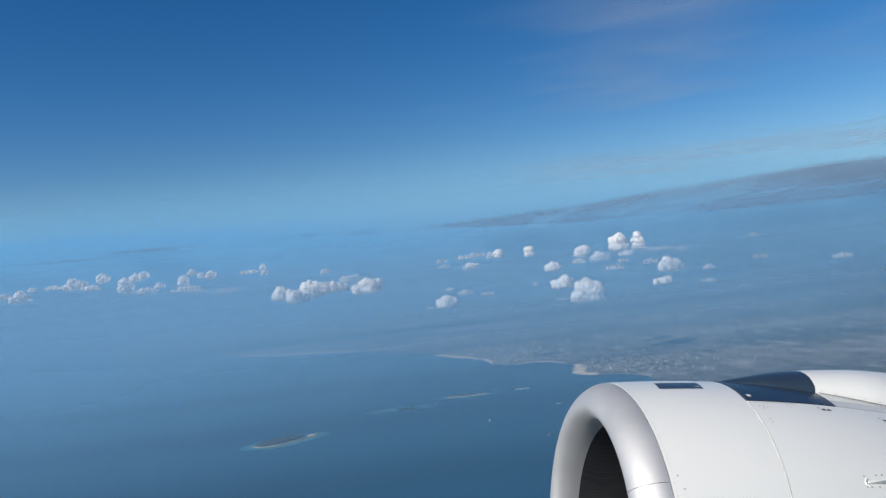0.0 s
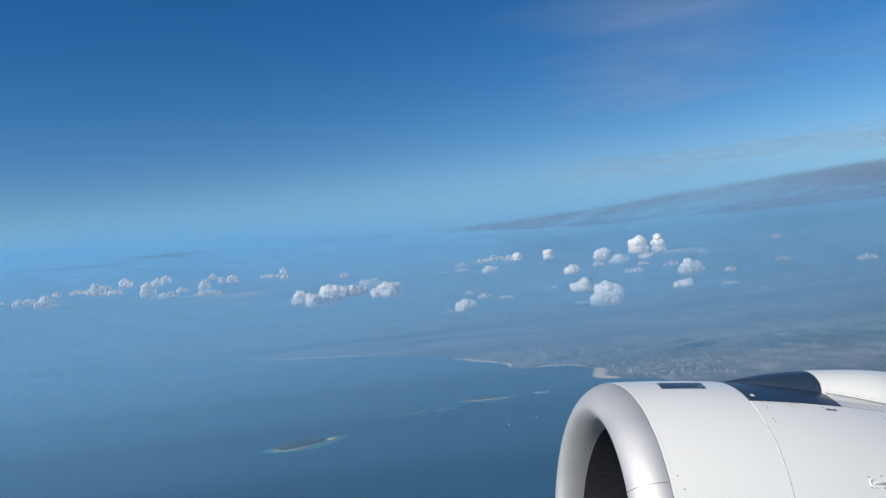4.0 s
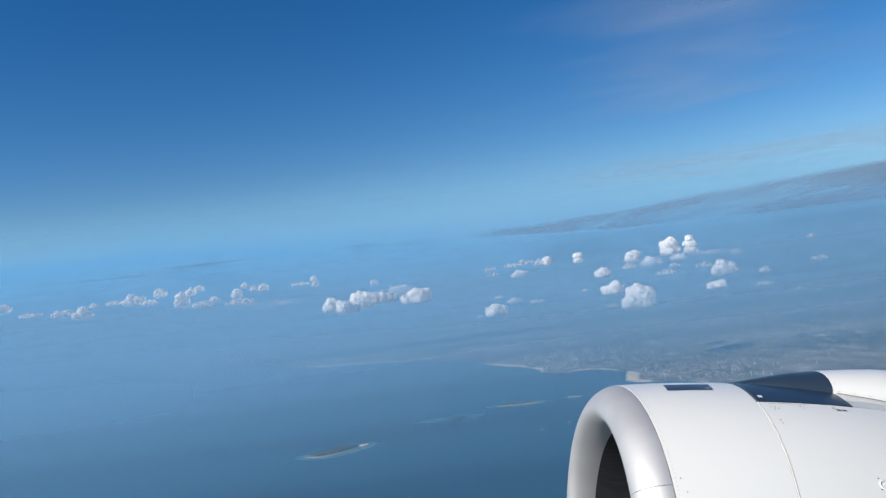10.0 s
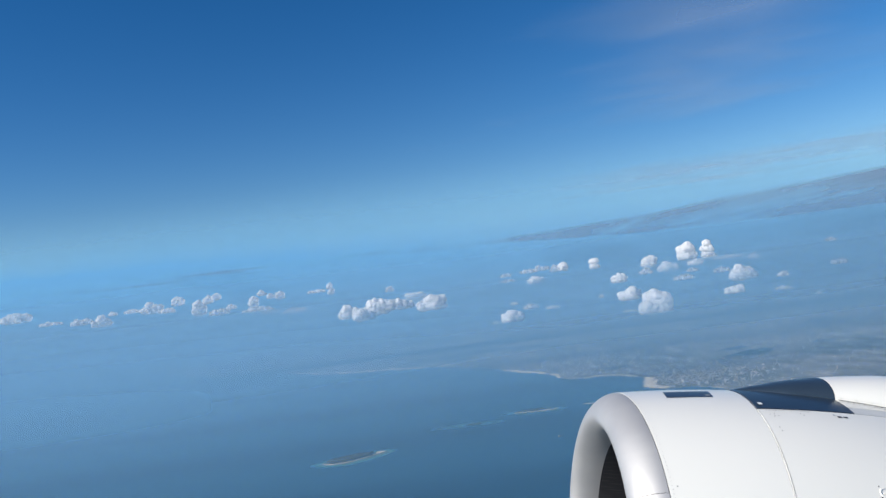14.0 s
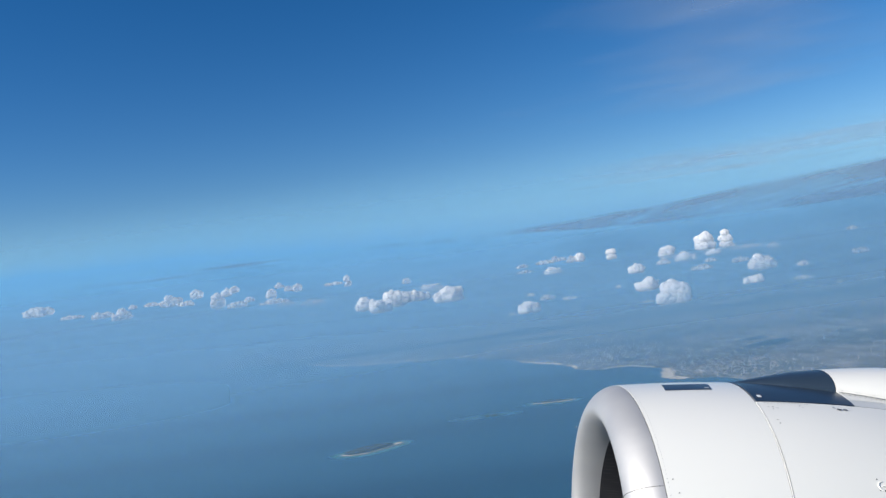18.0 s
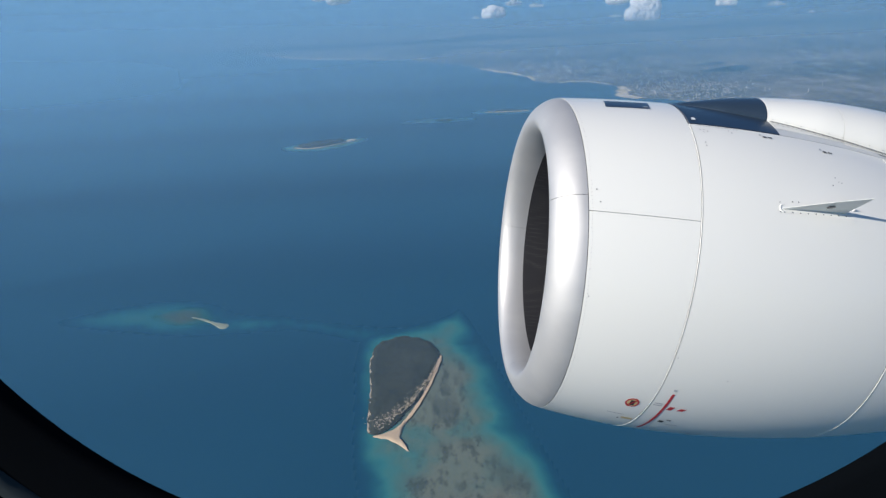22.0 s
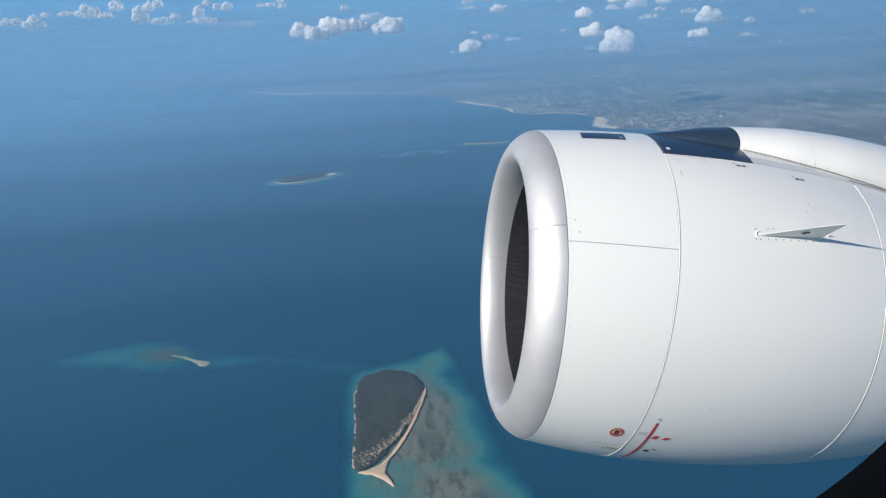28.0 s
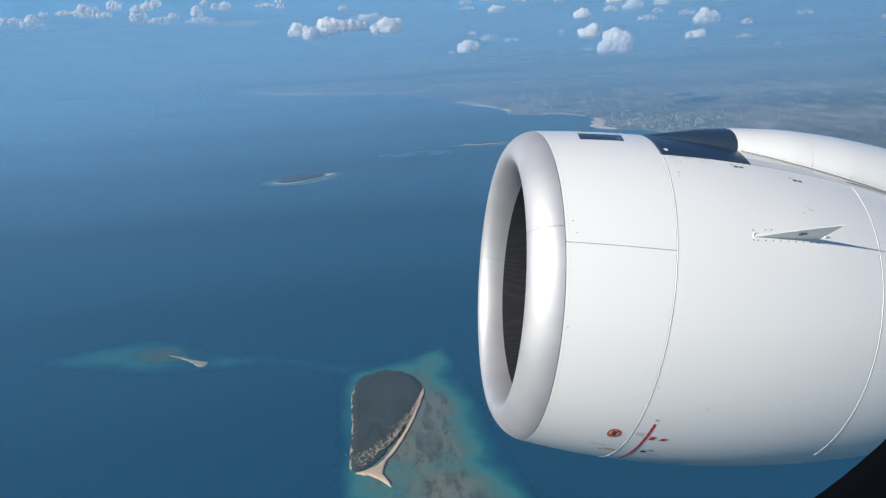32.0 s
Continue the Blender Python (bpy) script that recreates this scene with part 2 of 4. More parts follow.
WHITE, LIP, LINER = white_paint(), lip_metal(), liner()
DUNE = plain("island_beach_sand", (0.36, 0.29, 0.215), 0.9, 0, 0.25, 0.8)
ORANGE = plain("warm_spit_sand", (0.47, 0.355, 0.24), 0.9, 0, 0.15, 0.5)
WET = plain("wet_sand", (0.27, 0.29, 0.21), 0.7, 0, 0.2, 0.5)
SEA, LAND, SAND, SCRUB = sea_water(), land_ground(), sand(), scrub()
# second cloud is the same material, distance haze put into its opacity
CLOUD, HAZED_CLOUD = cloud_white("cumulus_cloud", 0.94), cloud_white("haze_faded_cumulus", 0.34)
SHEET, BANK = cloud_sheet("layer_cloud", 0.42, (0.60, 0.68, 0.76), 0.0085, 1.3, 6), cloud_sheet("thin_bank_cloud", 0.70, (0.31, 0.38, 0.52), 0.0055, 1.3, 5, 0.16)
# BLACK, LINING: cabin shade put into the colour; no fuselage here blocks the sun
BLACK = plain("shade_darkened_black", (0.0012, 0.002, 0.003), 0.95)
LINING = plain("shade_darkened_cabin_plastic", (0.06, 0.085, 0.105), 0.8)
TEAL = plain("teal_seal_bead", (0.006, 0.014, 0.018), 0.8)
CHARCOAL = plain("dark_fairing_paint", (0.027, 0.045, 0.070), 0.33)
PANEL = plain("grey_primer_paint", (0.60, 0.61, 0.60), 0.4, 0, 0.05, 4)
STEEL = plain("dark_fastener_steel", (0.12, 0.12, 0.125), 0.45, 0.6)
SEAL = plain("panel_gap_sealant", (0.20, 0.20, 0.205), 0.6)
RED = plain("red_marking_paint", (0.52, 0.035, 0.04), 0.4)
YELLOW = plain("yellow_marking_paint", (0.60, 0.46, 0.22), 0.5)
INK = plain("black_marking_paint", (0.03, 0.03, 0.035), 0.5)
for rubber in (BLACK, LINING):
    rubber.node_tree.nodes["Principled BSDF"].inputs["Specular IOR Level"].default_value = 0.05
GLASS = plain("dark_vent_grille", (0.03, 0.045, 0.07), 0.3)
GREY = plain("grey_marking_paint", (0.45, 0.46, 0.47), 0.5)


# ---- building helpers ----
def part(name, bm, material, parent=None, label="", smooth=True):
    me = bpy.data.meshes.new(name)
    bmesh.ops.recalc_face_normals(bm, faces=bm.faces)
    bm.to_mesh(me)
    bm.free()
    if smooth:
        for p in me.polygons:
            p.use_smooth = True
    me.materials.append(material)
    ob = new(name, me)
    if parent:
        ob.parent = parent
    if label:
        ob["label"] = label
    return ob


def data_part(name, verts, faces, material, parent=None, label="", smooth=True):
    me = bpy.data.meshes.new(name)
    me.from_pydata([tuple(v) for v in verts], [], faces)
    me.update()
    if smooth:
        me.polygons.foreach_set("use_smooth", [True] * len(me.polygons))
    me.materials.append(material)
    ob = new(name, me)
    if parent:
        ob.parent = parent
    if label:
        ob["label"] = label
    return ob


def empty(name, place=(0, 0, 0), **tags):
    ob = new(name)
    ob.location = place
    return tagged(ob, **tags)


def fbm(x, y, z=0.0, octaves=4):
    return noise.fractal(Vector((x, y, z)), 0.9, 2.0, octaves)


def spline(points, n=8, closed=False):
    """A Catmull-Rom curve through a few points."""
    pts = [Vector(p) for p in points]
    k, out = len(pts), []
    for i in range(k if closed else k - 1):
        at = (lambda j: pts[j % k]) if closed else (lambda j: pts[max(0, min(k - 1, j))])
        a, b, c, d = at(i - 1), at(i), at(i + 1), at(i + 2)
        for j in range(n):
            t = j / n
            out.append(0.5 * (2 * b + (c - a) * t + (2 * a - 5 * b + 4 * c - d) * t * t + (3 * b - a - 3 * c + d) * t ** 3))
    if not closed:
        out.append(pts[-1])
    return out


def inside(x, y, poly):
    hit = False
    for i in range(len(poly)):
        a, b = poly[i], poly[i - 1]
        if (a[1] > y) != (b[1] > y) and x < (b[0] - a[0]) * (y - a[1]) / (b[1] - a[1]) + a[0]:
            hit = not hit
    return hit


def shore_distance(x, y, poly):
    best = 1e9
    for i in range(len(poly)):
        ax, ay = poly[i - 1][0], poly[i - 1][1]
        bx, by = poly[i][0] - ax, poly[i][1] - ay
        t = max(0, min(1, ((x - ax) * bx + (y - ay) * by) / (bx * bx + by * by + 1e-9)))
        best = min(best, math.hypot(x - ax - t * bx, y - ay - t * by))
    return best


# ---- sea, land and shore ----
def disc_sheet(name, radius, z, rings=40, spokes=96):
    verts, faces = [(0, 0, z)], []
    for i in range(1, rings + 1):
        r = radius * (i / rings) ** 2
        verts += [(r * math.cos(2 * math.pi * j / spokes), r * math.sin(2 * math.pi * j / spokes), z) for j in range(spokes)]
    for j in range(spokes):
        faces.append((0, 1 + j, 1 + (j + 1) % spokes))
    for i in range(rings - 1):
        for j in range(spokes):
            a, b = 1 + i * spokes + j, 1 + i * spokes + (j + 1) % spokes
            faces.append((a, a + spokes, b + spokes, b))
    return verts, faces


v, f_ = disc_sheet("sea", 4900, 0)
sea = tagged(data_part("water", v, f_, SEA), "calm deep blue sea under summer haze", "sea", kind="structure")

COAST = [(-2600, 3900), (-1200, 2300), (-700, 1500), (-483, 1213), (-326, 1096), (-253, 1038), (-208, 994), (-162, 969), (-99, 944), (-69, 927),
         (-12, 875), (20, 836), (28, 815), (66, 757), (74, 742), (79, 720), (95, 703), (111, 703), (125, 695), (141, 674), (147, 650), (142, 621),
         (150, 606), (170, 600), (185, 575), (165, 520), (135, 502), (131, 494), (137, 460), (126, 424), (130, 398), (150, 375),
         (260, 340), (620, 230), (1500, 60), (4300, -600)]


def rough_line(points, n, size, seed):
    out = []
    for p in spline([(x, y, 0) for x, y in points], n):
        s = size * min(3.0, 0.4 + p.length / 900)
        out.append((p.x + s * fbm(p.x * 0.02, p.y * 0.02, seed), p.y + s * fbm(p.x * 0.02, p.y * 0.02, seed + 9)))
    return out


coast = rough_line(COAST, 12, 5.0, 3.0)
rim_pts = [(4750 * math.cos(a), 4750 * math.sin(a)) for a in np.linspace(math.atan2(-600, 4300), math.atan2(3900, -2600), 40)]
bm = bmesh.new()
ring_v = [bm.verts.new((x, y, 0.35)) for x, y in coast + rim_pts]
ring_f = bm.faces.new(ring_v)
low = bmesh.ops.extrude_face_region(bm, geom=[ring_f])
for g in low["geom"]:
    if isinstance(g, bmesh.types.BMVert):
        g.co.z = -0.4
bmesh.ops.triangulate(bm, faces=bm.faces[:])
tagged(part("ground", bm, LAND, smooth=False), "hazy low coastal land with scattered towns and scrub", "land", kind="structure")


def ribbon(name, line, width, z, material, label, category="beach", parent=None):
    """A strip along a line, of uneven width."""
    verts, faces = [], []
    for i, (x, y) in enumerate(line):
        a, b = line[max(0, i - 1)], line[min(len(line) - 1, i + 1)]
        t = Vector((b[0] - a[0], b[1] - a[1], 0)).normalized()
        nrm = Vector((-t.y, t.x, 0))
        w = width * (0.55 + 0.9 * abs(fbm(x * 0.05, y * 0.05, 5))) * math.sin(math.pi * (0.04 + 0.92 * i / (len(line) - 1))) ** 0.5
        for k, dz in ((-0.5, -0.3), (-0.2, 0), (0.5, 0.06)):
            verts.append(Vector((x, y, z + dz)) + nrm * w * k)
    for i in range(len(line) - 1):
        for k in range(2):
            faces.append((3 * i + k, 3 * i + k + 1, 3 * i + k + 4, 3 * i + k + 3))
    ob = data_part(name, verts, faces, material, parent)
    return ob if parent else tagged(ob, label, category, kind="structure")


def stretch(a, b):
    """The piece of the coast between two of its control points."""
    return coast[a * 12:b * 12 + 1]


ribbon("beach", stretch(12, 13), 9, 0.45, SAND, "pale sandy beach along the hazy shore")
ribbon("beach", stretch(13, 15)[4:], 6, 0.45, SAND, "narrow pale beach below the town")
ribbon("beach", stretch(16, 19)[2:], 7, 0.45, SAND, "pale sandy beach below the town")
ribbon("beach", stretch(19, 22)[5:], 15, 0.45, SAND, "wide pale sand flat at the harbour mouth")
ribbon("beach", stretch(5, 9), 12, 0.45, SAND, "thin pale far beach")
ribbon("beach", stretch(3, 4), 12, 0.45, SAND, "thin pale far beach")
ribbon("beach", stretch(27, 29), 4, 0.45, SAND, "sandy foot of the town headland")


def town(name, label, centre, spread, count, seed, size=(1.0, 2.6)):
    """Many small buildings with flat and tiled roofs, joined: too many to count."""
    rng = random.Random(seed)
    verts, faces, mats = [], [], []
    for _ in range(count):
        x, y = rng.gauss(centre[0], spread[0]), rng.gauss(centre[1], spread[1])
        if not inside(x, y, land_poly) or shore_distance(x, y, near_coast) < 3:
            continue
        a = rng.choice((0.3, 0.35, 1.1)) + rng.uniform(-0.1, 0.1)
        w, d, h = rng.uniform(*size) * 0.5, rng.uniform(*size) * 0.7, rng.uniform(0.3, 1.0) * (1 + 2 * (rng.random() > 0.94))
        k = len(verts)
        for z in (0.3, 0.35 + h):
            for sx, sy in ((-1, -1), (1, -1), (1, 1), (-1, 1)):
                verts.append((x + math.cos(a) * w * sx - math.sin(a) * d * sy, y + math.sin(a) * w * sx + math.cos(a) * d * sy, z))
        faces += [(k + 4, k + 5, k + 6, k + 7), (k, k + 1, k + 5, k + 4), (k + 1, k + 2, k + 6, k + 5), (k + 2, k + 3, k + 7, k + 6), (k + 3, k, k + 4, k + 7)]
    ob = data_part(name, verts, faces, TOWN, smooth=False)
    return tagged(ob, label, "buildings", kind="stuff")


def town_walls():
    m = Mat("town_roofs", 0.8)
    g = m.node("ShaderNodeNewGeometry")
    m.colour(m.ramp(g.outputs["Random Per Island"], [(0.0, (0.34, 0.325, 0.30)), (0.3, (0.22, 0.21, 0.20)), (0.65, (0.12, 0.12, 0.11)), (0.85, (0.24, 0.17, 0.14)), (1.0, (0.46, 0.45, 0.43))]))
    return m.m


TOWN = town_walls()
land_poly = coast + rim_pts
near_coast = coast[6 * 12:32 * 12]
town("harbour_town", "hazy harbour town of pale and red roofs", (190, 640), (32, 36), 1000, 1, (0.35, 1.1))
town("headland_town", "dense town of pale and red roofs on a headland", (152, 452), (16, 34), 1300, 2, (0.6, 1.6))
town("shore_town", "hazy low houses behind the beach", (108, 765), (42, 50), 620, 3, (0.35, 1.1))
town("bay_town", "hazy low houses between beach and fields", (62, 880), (50, 40), 260, 7, (0.4, 1.2))
town("inland_town", "scattered pale buildings far inland", (320, 680), (80, 90), 240, 4, (0.3, 0.8))
town("far_town", "scattered pale buildings far inland", (470, 880), (140, 110), 150, 5, (0.35, 0.9))
town("left_shore_town", "sparse pale houses near the far beach", (-40, 985), (60, 40), 140, 6, (0.8, 1.8))


def shallows(name, outline, fade, z, material, label, step, edge=0.0):
    """A sheet of shallow water inside an outline; 'rise' grows from its edge inwards."""
    poly = [(p.x, p.y) for p in spline([(x, y, 0) for x, y in outline], 8, True)]
    xs, ys = [p[0] for p in poly], [p[1] for p in poly]
    nx, ny = int((max(xs) - min(xs)) / step) + 2, int((max(ys) - min(ys)) / step) + 2
    verts, rise, index = [], [], {}
    for j in range(ny):
        for i in range(nx):
            x, y = min(xs) + i * step, min(ys) + j * step
            if inside(x, y, poly):
                index[i, j] = len(verts)
                verts.append((x, y, z))
                d = shore_distance(x, y, poly) / fade
                rise.append(max(0, min(1, edge + d * (0.8 + 0.5 * fbm(x * 0.05, y * 0.05, 2)))))
    faces = [(index[i, j], index[i + 1, j], index[i + 1, j + 1], index[i, j + 1]) for i, j in index
             if (i + 1, j) in index and (i + 1, j + 1) in index and (i, j + 1) in index]
    ob = data_part(name, verts, faces, material)
    at = ob.data.attributes.new("rise", "FLOAT", "POINT")
    at.data.foreach_set("value", rise)
    return tagged(ob, label, "reef", kind="structure")


REEF, SHOAL, CREST = reef_water("reef_flat_water"), reef_water("deep_shoal_water", 0.6, 0.4, 0.55), reef_water("coral_crest_water", 0.5, 0.4, 0.9, False)


def grove(name, outline, height, step, parent, clump=1.6):
    """A low wood as one uneven canopy inside an outline, ragged at the edge."""
    poly = [(p.x, p.y) for p in spline([(x, y, 0) for x, y in outline], 10, True)]
    poly = [(x + clump * 0.7 * fbm(x * 0.3, y * 0.3, 7), y + clump * 0.7 * fbm(x * 0.3, y * 0.3, 8)) for x, y in poly]
    xs, ys = [p[0] for p in poly], [p[1] for p in poly]
    verts, index = [], {}
    for j in range(int((max(ys) - min(ys)) / step) + 2):
        for i in range(int((max(xs) - min(xs)) / step) + 2):
            x, y = min(xs) + i * step, min(ys) + j * step
            if inside(x, y, poly):
                index[i, j] = len(verts)
                d = min(1.0, shore_distance(x, y, poly) / 1.5)
                jx, jy = step * 0.45 * fbm(x * 3.1, y * 3.1, 11), step * 0.45 * fbm(x * 3.1, y * 3.1, 17)
                verts.append((x + jx, y + jy, 0.25 + height * d * (0.8 + 0.3 * fbm(x / clump / 2, y / clump / 2, 1, 3))))
    faces = [(index[i, j], index[i + 1, j], index[i + 1, j + 1], index[i, j + 1]) for i, j in index
             if (i + 1, j) in index and (i + 1, j + 1) in index and (i, j + 1) in index]
    return data_part(name, verts, faces, SCRUB, parent)


def sand_pad(name, outline, z, parent, label="", dome=0.25, material=SAND):
    poly = spline([(x, y, 0) for x, y in outline], 10, True)
    c = sum(poly, Vector()) / len(poly)
    verts, faces = [], []
    n = len(poly)
    for k, (s, dz) in enumerate(((1.0, -0.15), (0.94, 0.05), (0.75, dome), (0.35, dome))):
        for p in poly:
            q = c + (p - c) * s
            verts.append((q.x + 0.35 * fbm(q.x * 0.4, q.y * 0.4, 4), q.y + 0.35 * fbm(q.x * 0.4, q.y * 0.4, 6), z + dz))
    for k in range(3):
        for i in range(n):
            j = (i + 1) % n
            faces.append((k * n + i, k * n + j, k * n + n + j, k * n + n + i))
    faces.append(tuple(range(3 * n, 4 * n)))
    return data_part(name, verts, faces, material, parent, label)


# the near wooded island on its reef flat
shallows("reef_flat", [(-36.5, 208), (-34, 221.5), (-21.7, 227), (-7.1, 233.9), (-1.6, 238.6), (5.6, 216.9), (11.1, 192), (14.8, 174.3), (18.7, 159.1), (22.7, 142),
                       (28, 118), (33, 96), (-17, 96), (-23, 122), (-29, 145.9), (-32, 163.4), (-34, 184.5)],
         15, 0.012, REEF, "brown and turquoise reef flat round a wooded island", 0.8)
isle = empty("wooded_island", (0, 0, 0), label="dark wooded island with a pale sand spit on a reef", category="island")
grove("canopy", [(-27.9, 166.5), (-28.8, 173), (-28.8, 181), (-29.6, 189.8), (-31.1, 202.8), (-31, 208), (-30.1, 214.6), (-25.9, 219), (-20.5, 220.2), (-14.7, 218), (-9.9, 211.8),
                 (-8.5, 207.3), (-9.4, 202.2), (-11.2, 192.6), (-13.4, 185.3), (-16.3, 178.5), (-19.2, 173.4), (-20.7, 169.7), (-22.7, 167.1), (-25, 165.8)], 0.42, 0.34, isle)
strip = [(-8.5, 206.5), (-9.2, 201.5), (-11, 192.2), (-12.9, 185), (-15.2, 178), (-17.8, 171.6), (-20, 167)]
ribbon("beach_strip", [(p.x, p.y) for p in spline([(x, y, 0) for x, y in strip], 10)], 1.9, 0.22, ORANGE, "", parent=isle)
sand_pad("shore_sand", [(-28.2, 166), (-29.05, 173), (-29.05, 181), (-29.85, 189.8), (-31.35, 202.8), (-31.25, 208.2), (-30.3, 214.9), (-26, 219.3), (-20.5, 220.5), (-14.6, 218.2),
                        (-9.6, 211.9), (-8.2, 207.3), (-9.2, 202.1), (-11.1, 192.5), (-13.3, 185.1), (-16.1, 178.2), (-19.1, 173.2), (-20.8, 169), (-24.8, 165.2)], 0.03, isle, "thin pale shore sand", 0.06, DUNE)
sand_pad("sand_spit", [(-26.6, 165), (-23.8, 166.3), (-21.1, 167.9), (-19.2, 170.4), (-17.5, 172.6), (-18.7, 166), (-18.9, 163.6), (-17.4, 160.9), (-16.2, 158.2), (-19, 160.9), (-22, 163.3)],
         0.1, isle, "pale orange sand spit", material=ORANGE)

# small rocks and bare patches between trees and beach
rng = random.Random(12)
verts, faces = [], []
for _ in range(520):
    t = rng.random() ** 0.6
    x = float(np.interp(t, (0, 0.35, 0.7, 1), (-9.2, -11.6, -16.8, -24.5)))
    y = float(np.interp(t, (0, 0.35, 0.7, 1), (204, 193, 178.5, 166.9)))
    d = abs(rng.gauss(0, 0.3 + 2.6 * t * t)) - 0.9 * (1 - t)
    x, y = x - d * 0.75 + rng.gauss(0, 0.3), y + d * 0.65 + rng.gauss(0, 0.3)
    r, k = rng.uniform(0.04, 0.12), len(verts)
    for i in range(5):
        verts.append((x + r * 1.2 * math.cos(i * 1.257), y + r * math.sin(i * 1.257), 0.62 + rng.uniform(-0.05, 0.1)))
    verts.append((x, y, 0.95))
    faces += [(k + i, k + (i + 1) % 5, k + 5) for i in range(5)]
data_part("bare_clearing", verts, faces, SAND, isle, "pale clearings among the trees")["kind"] = "stuff"

# the sand bank and its trailing shoals
shallows("shoal", [(-152, 242), (-132, 253.4), (-111, 257), (-95, 252.5), (-82, 243), (-64.5, 239), (-47, 233), (-33, 229), (-22, 226), (-30, 214), (-46, 222), (-63, 228), (-82, 226.5), (-102, 227.5), (-128, 233)],
         15, 0.008, SHOAL, "faint turquoise shoal trailing between two islands", 1.2)
shallows("shoal_crest", [(-117.6, 243.7), (-109.7, 250.6), (-99.3, 251.4), (-93, 245.9), (-86, 238), (-85, 231), (-98, 234), (-106.2, 234.8)], 6, 0.018, CREST, "brownish coral crest of a shoal", 0.6)
bank = empty("sand_bank", label="narrow pale sand bank awash on a shoal", category="sand bank")
sand_pad("sand_crest", [(-101, 242), (-94.9, 239.8), (-89.9, 236.6), (-84.8, 234.6), (-85.2, 231.8), (-87.4, 231.9), (-91, 235.3), (-95.6, 238.9), (-100, 241.2)], 0.1, bank, "", 0.1, WET)

# the middle island
shallows("shoal", [(-122, 497), (-108, 510), (-92, 517), (-72, 519), (-62, 511), (-72, 497), (-92, 484), (-112, 486)], 9, 0.012, REEF, "pale greenish shallows round a low island", 1.1)
isle = empty("low_island", label="low dark wooded island with a pale beach", category="island")
grove("canopy", [(-111, 497.5), (-105, 505.5), (-94, 510.5), (-82, 512), (-77.5, 508.5), (-87, 501), (-97, 495.5), (-106, 494.5)], 1.6, 0.8, isle)
strip = [(-112, 496.5), (-106, 493), (-96, 493.4), (-86, 499), (-76.5, 507)]
ribbon("beach_strip", [(p.x, p.y) for p in spline([(x, y, 0) for x, y in strip], 10)], 1.2, 0.25, DUNE, "", parent=isle)
sand_pad("sand_spit", [(-78, 511.4), (-75, 513.4), (-71, 512.8), (-72.5, 509.8), (-76.5, 508.6)], 0.15, isle)

# the far low islands and coral heads
for name, label, a, b, wide, wood in (("far_island", "thin far island with a pale beach", (23, 584), (58, 582), 5, True),
                                      ("far_sand_cay", "tiny pale sand cay far off", (79, 587), (90, 585), 3, False)):
    u = Vector((b[0] - a[0], b[1] - a[1], 0))
    w = Vector((-u.y, u.x, 0)).normalized() * wide
    A, B, M = Vector((*a, 0)), Vector((*b, 0)), Vector((*a, 0)) + u / 2
    shallows("shoal", [tuple((A - u * 0.35)[:2]), tuple((M + w * 2.4)[:2]), tuple((B + u * 0.25)[:2]), tuple((M - w * 2.4)[:2])], 7, 0.008, SHOAL, "faint shallows round a far islet", 1.5)
    isle = empty(name, label=label, category="island")
    if wood:
        grove("canopy", [tuple(A[:2]), tuple((A + u * 0.3 + w * 0.7)[:2]), tuple((A + u * 0.75 + w * 0.4)[:2]), tuple(B[:2]), tuple((A + u * 0.5 - w * 0.2)[:2])], 1.4, 0.8, isle)
    ribbon("beach_strip", [tuple((A + u * t - w * (0.35 * math.sin(math.pi * t)))[:2]) for t in np.linspace(0, 1, 16)], 1.4, 0.25, DUNE, "", parent=isle)
shallows("shoal", [(-45, 560), (-22, 571), (10, 568), (14, 556), (-18, 552)], 9, 0.008, SHOAL, "faint shallows with dark coral heads", 1.5)
isle = empty("coral_islet", label="tiny dark islet on a faint shoal", category="island")
grove("canopy", [(-16, 561), (-10, 564), (-3, 563), (-4, 559), (-12, 558)], 0.8, 0.7, isle)


# ---- ships ----
HULL, DECK = plain("ship_hull_paint", (0.10, 0.10, 0.12), 0.5), plain("ship_white_paint", (0.75, 0.75, 0.73), 0.5)


def ship(place, length, turn):
    s = empty("cargo_ship", (*place, 0.0), label="small pale cargo ship at anchor on the sea", category="ship", group="ships in the bay")
    s.rotation_euler.z = turn
    L, B = length / 2, length * 0.085
    prof = [(-L, 0.8), (-L * 0.8, 1), (L * 0.6, 1), (L * 0.85, 0.6), (L, 0.05)]
    verts, faces = [], []
    for z, k in ((-0.1, 0.8), (length * 0.06, 1.0)):
        verts += [(x, B * w * k, z) for x, w in prof] + [(x, -B * w * k, z) for x, w in prof[::-1]]
    n = 2 * len(prof)
    faces = [(i, (i + 1) % n, n + (i + 1) % n, n + i) for i in range(n)] + [tuple(range(n, 2 * n))]
    data_part("hull", verts, faces, HULL if length > 4 else DECK, s, smooth=False)
    bm = bmesh.new()
    bmesh.ops.create_cube(bm, size=1, matrix=Matrix.LocRotScale((-L * 0.65, 0, length * 0.12), None, (L * 0.35, B * 1.5, length * 0.14)))
    part("superstructure", bm, DECK, s, smooth=False)
    bm = bmesh.new()
    bmesh.ops.create_cone(bm, cap_ends=True, segments=8, radius1=B * 0.3, radius2=B * 0.25, depth=length * 0.1, matrix=Matrix.Translation((-L * 0.7, 0, length * 0.23)))
    part("funnel", bm, DECK, s)


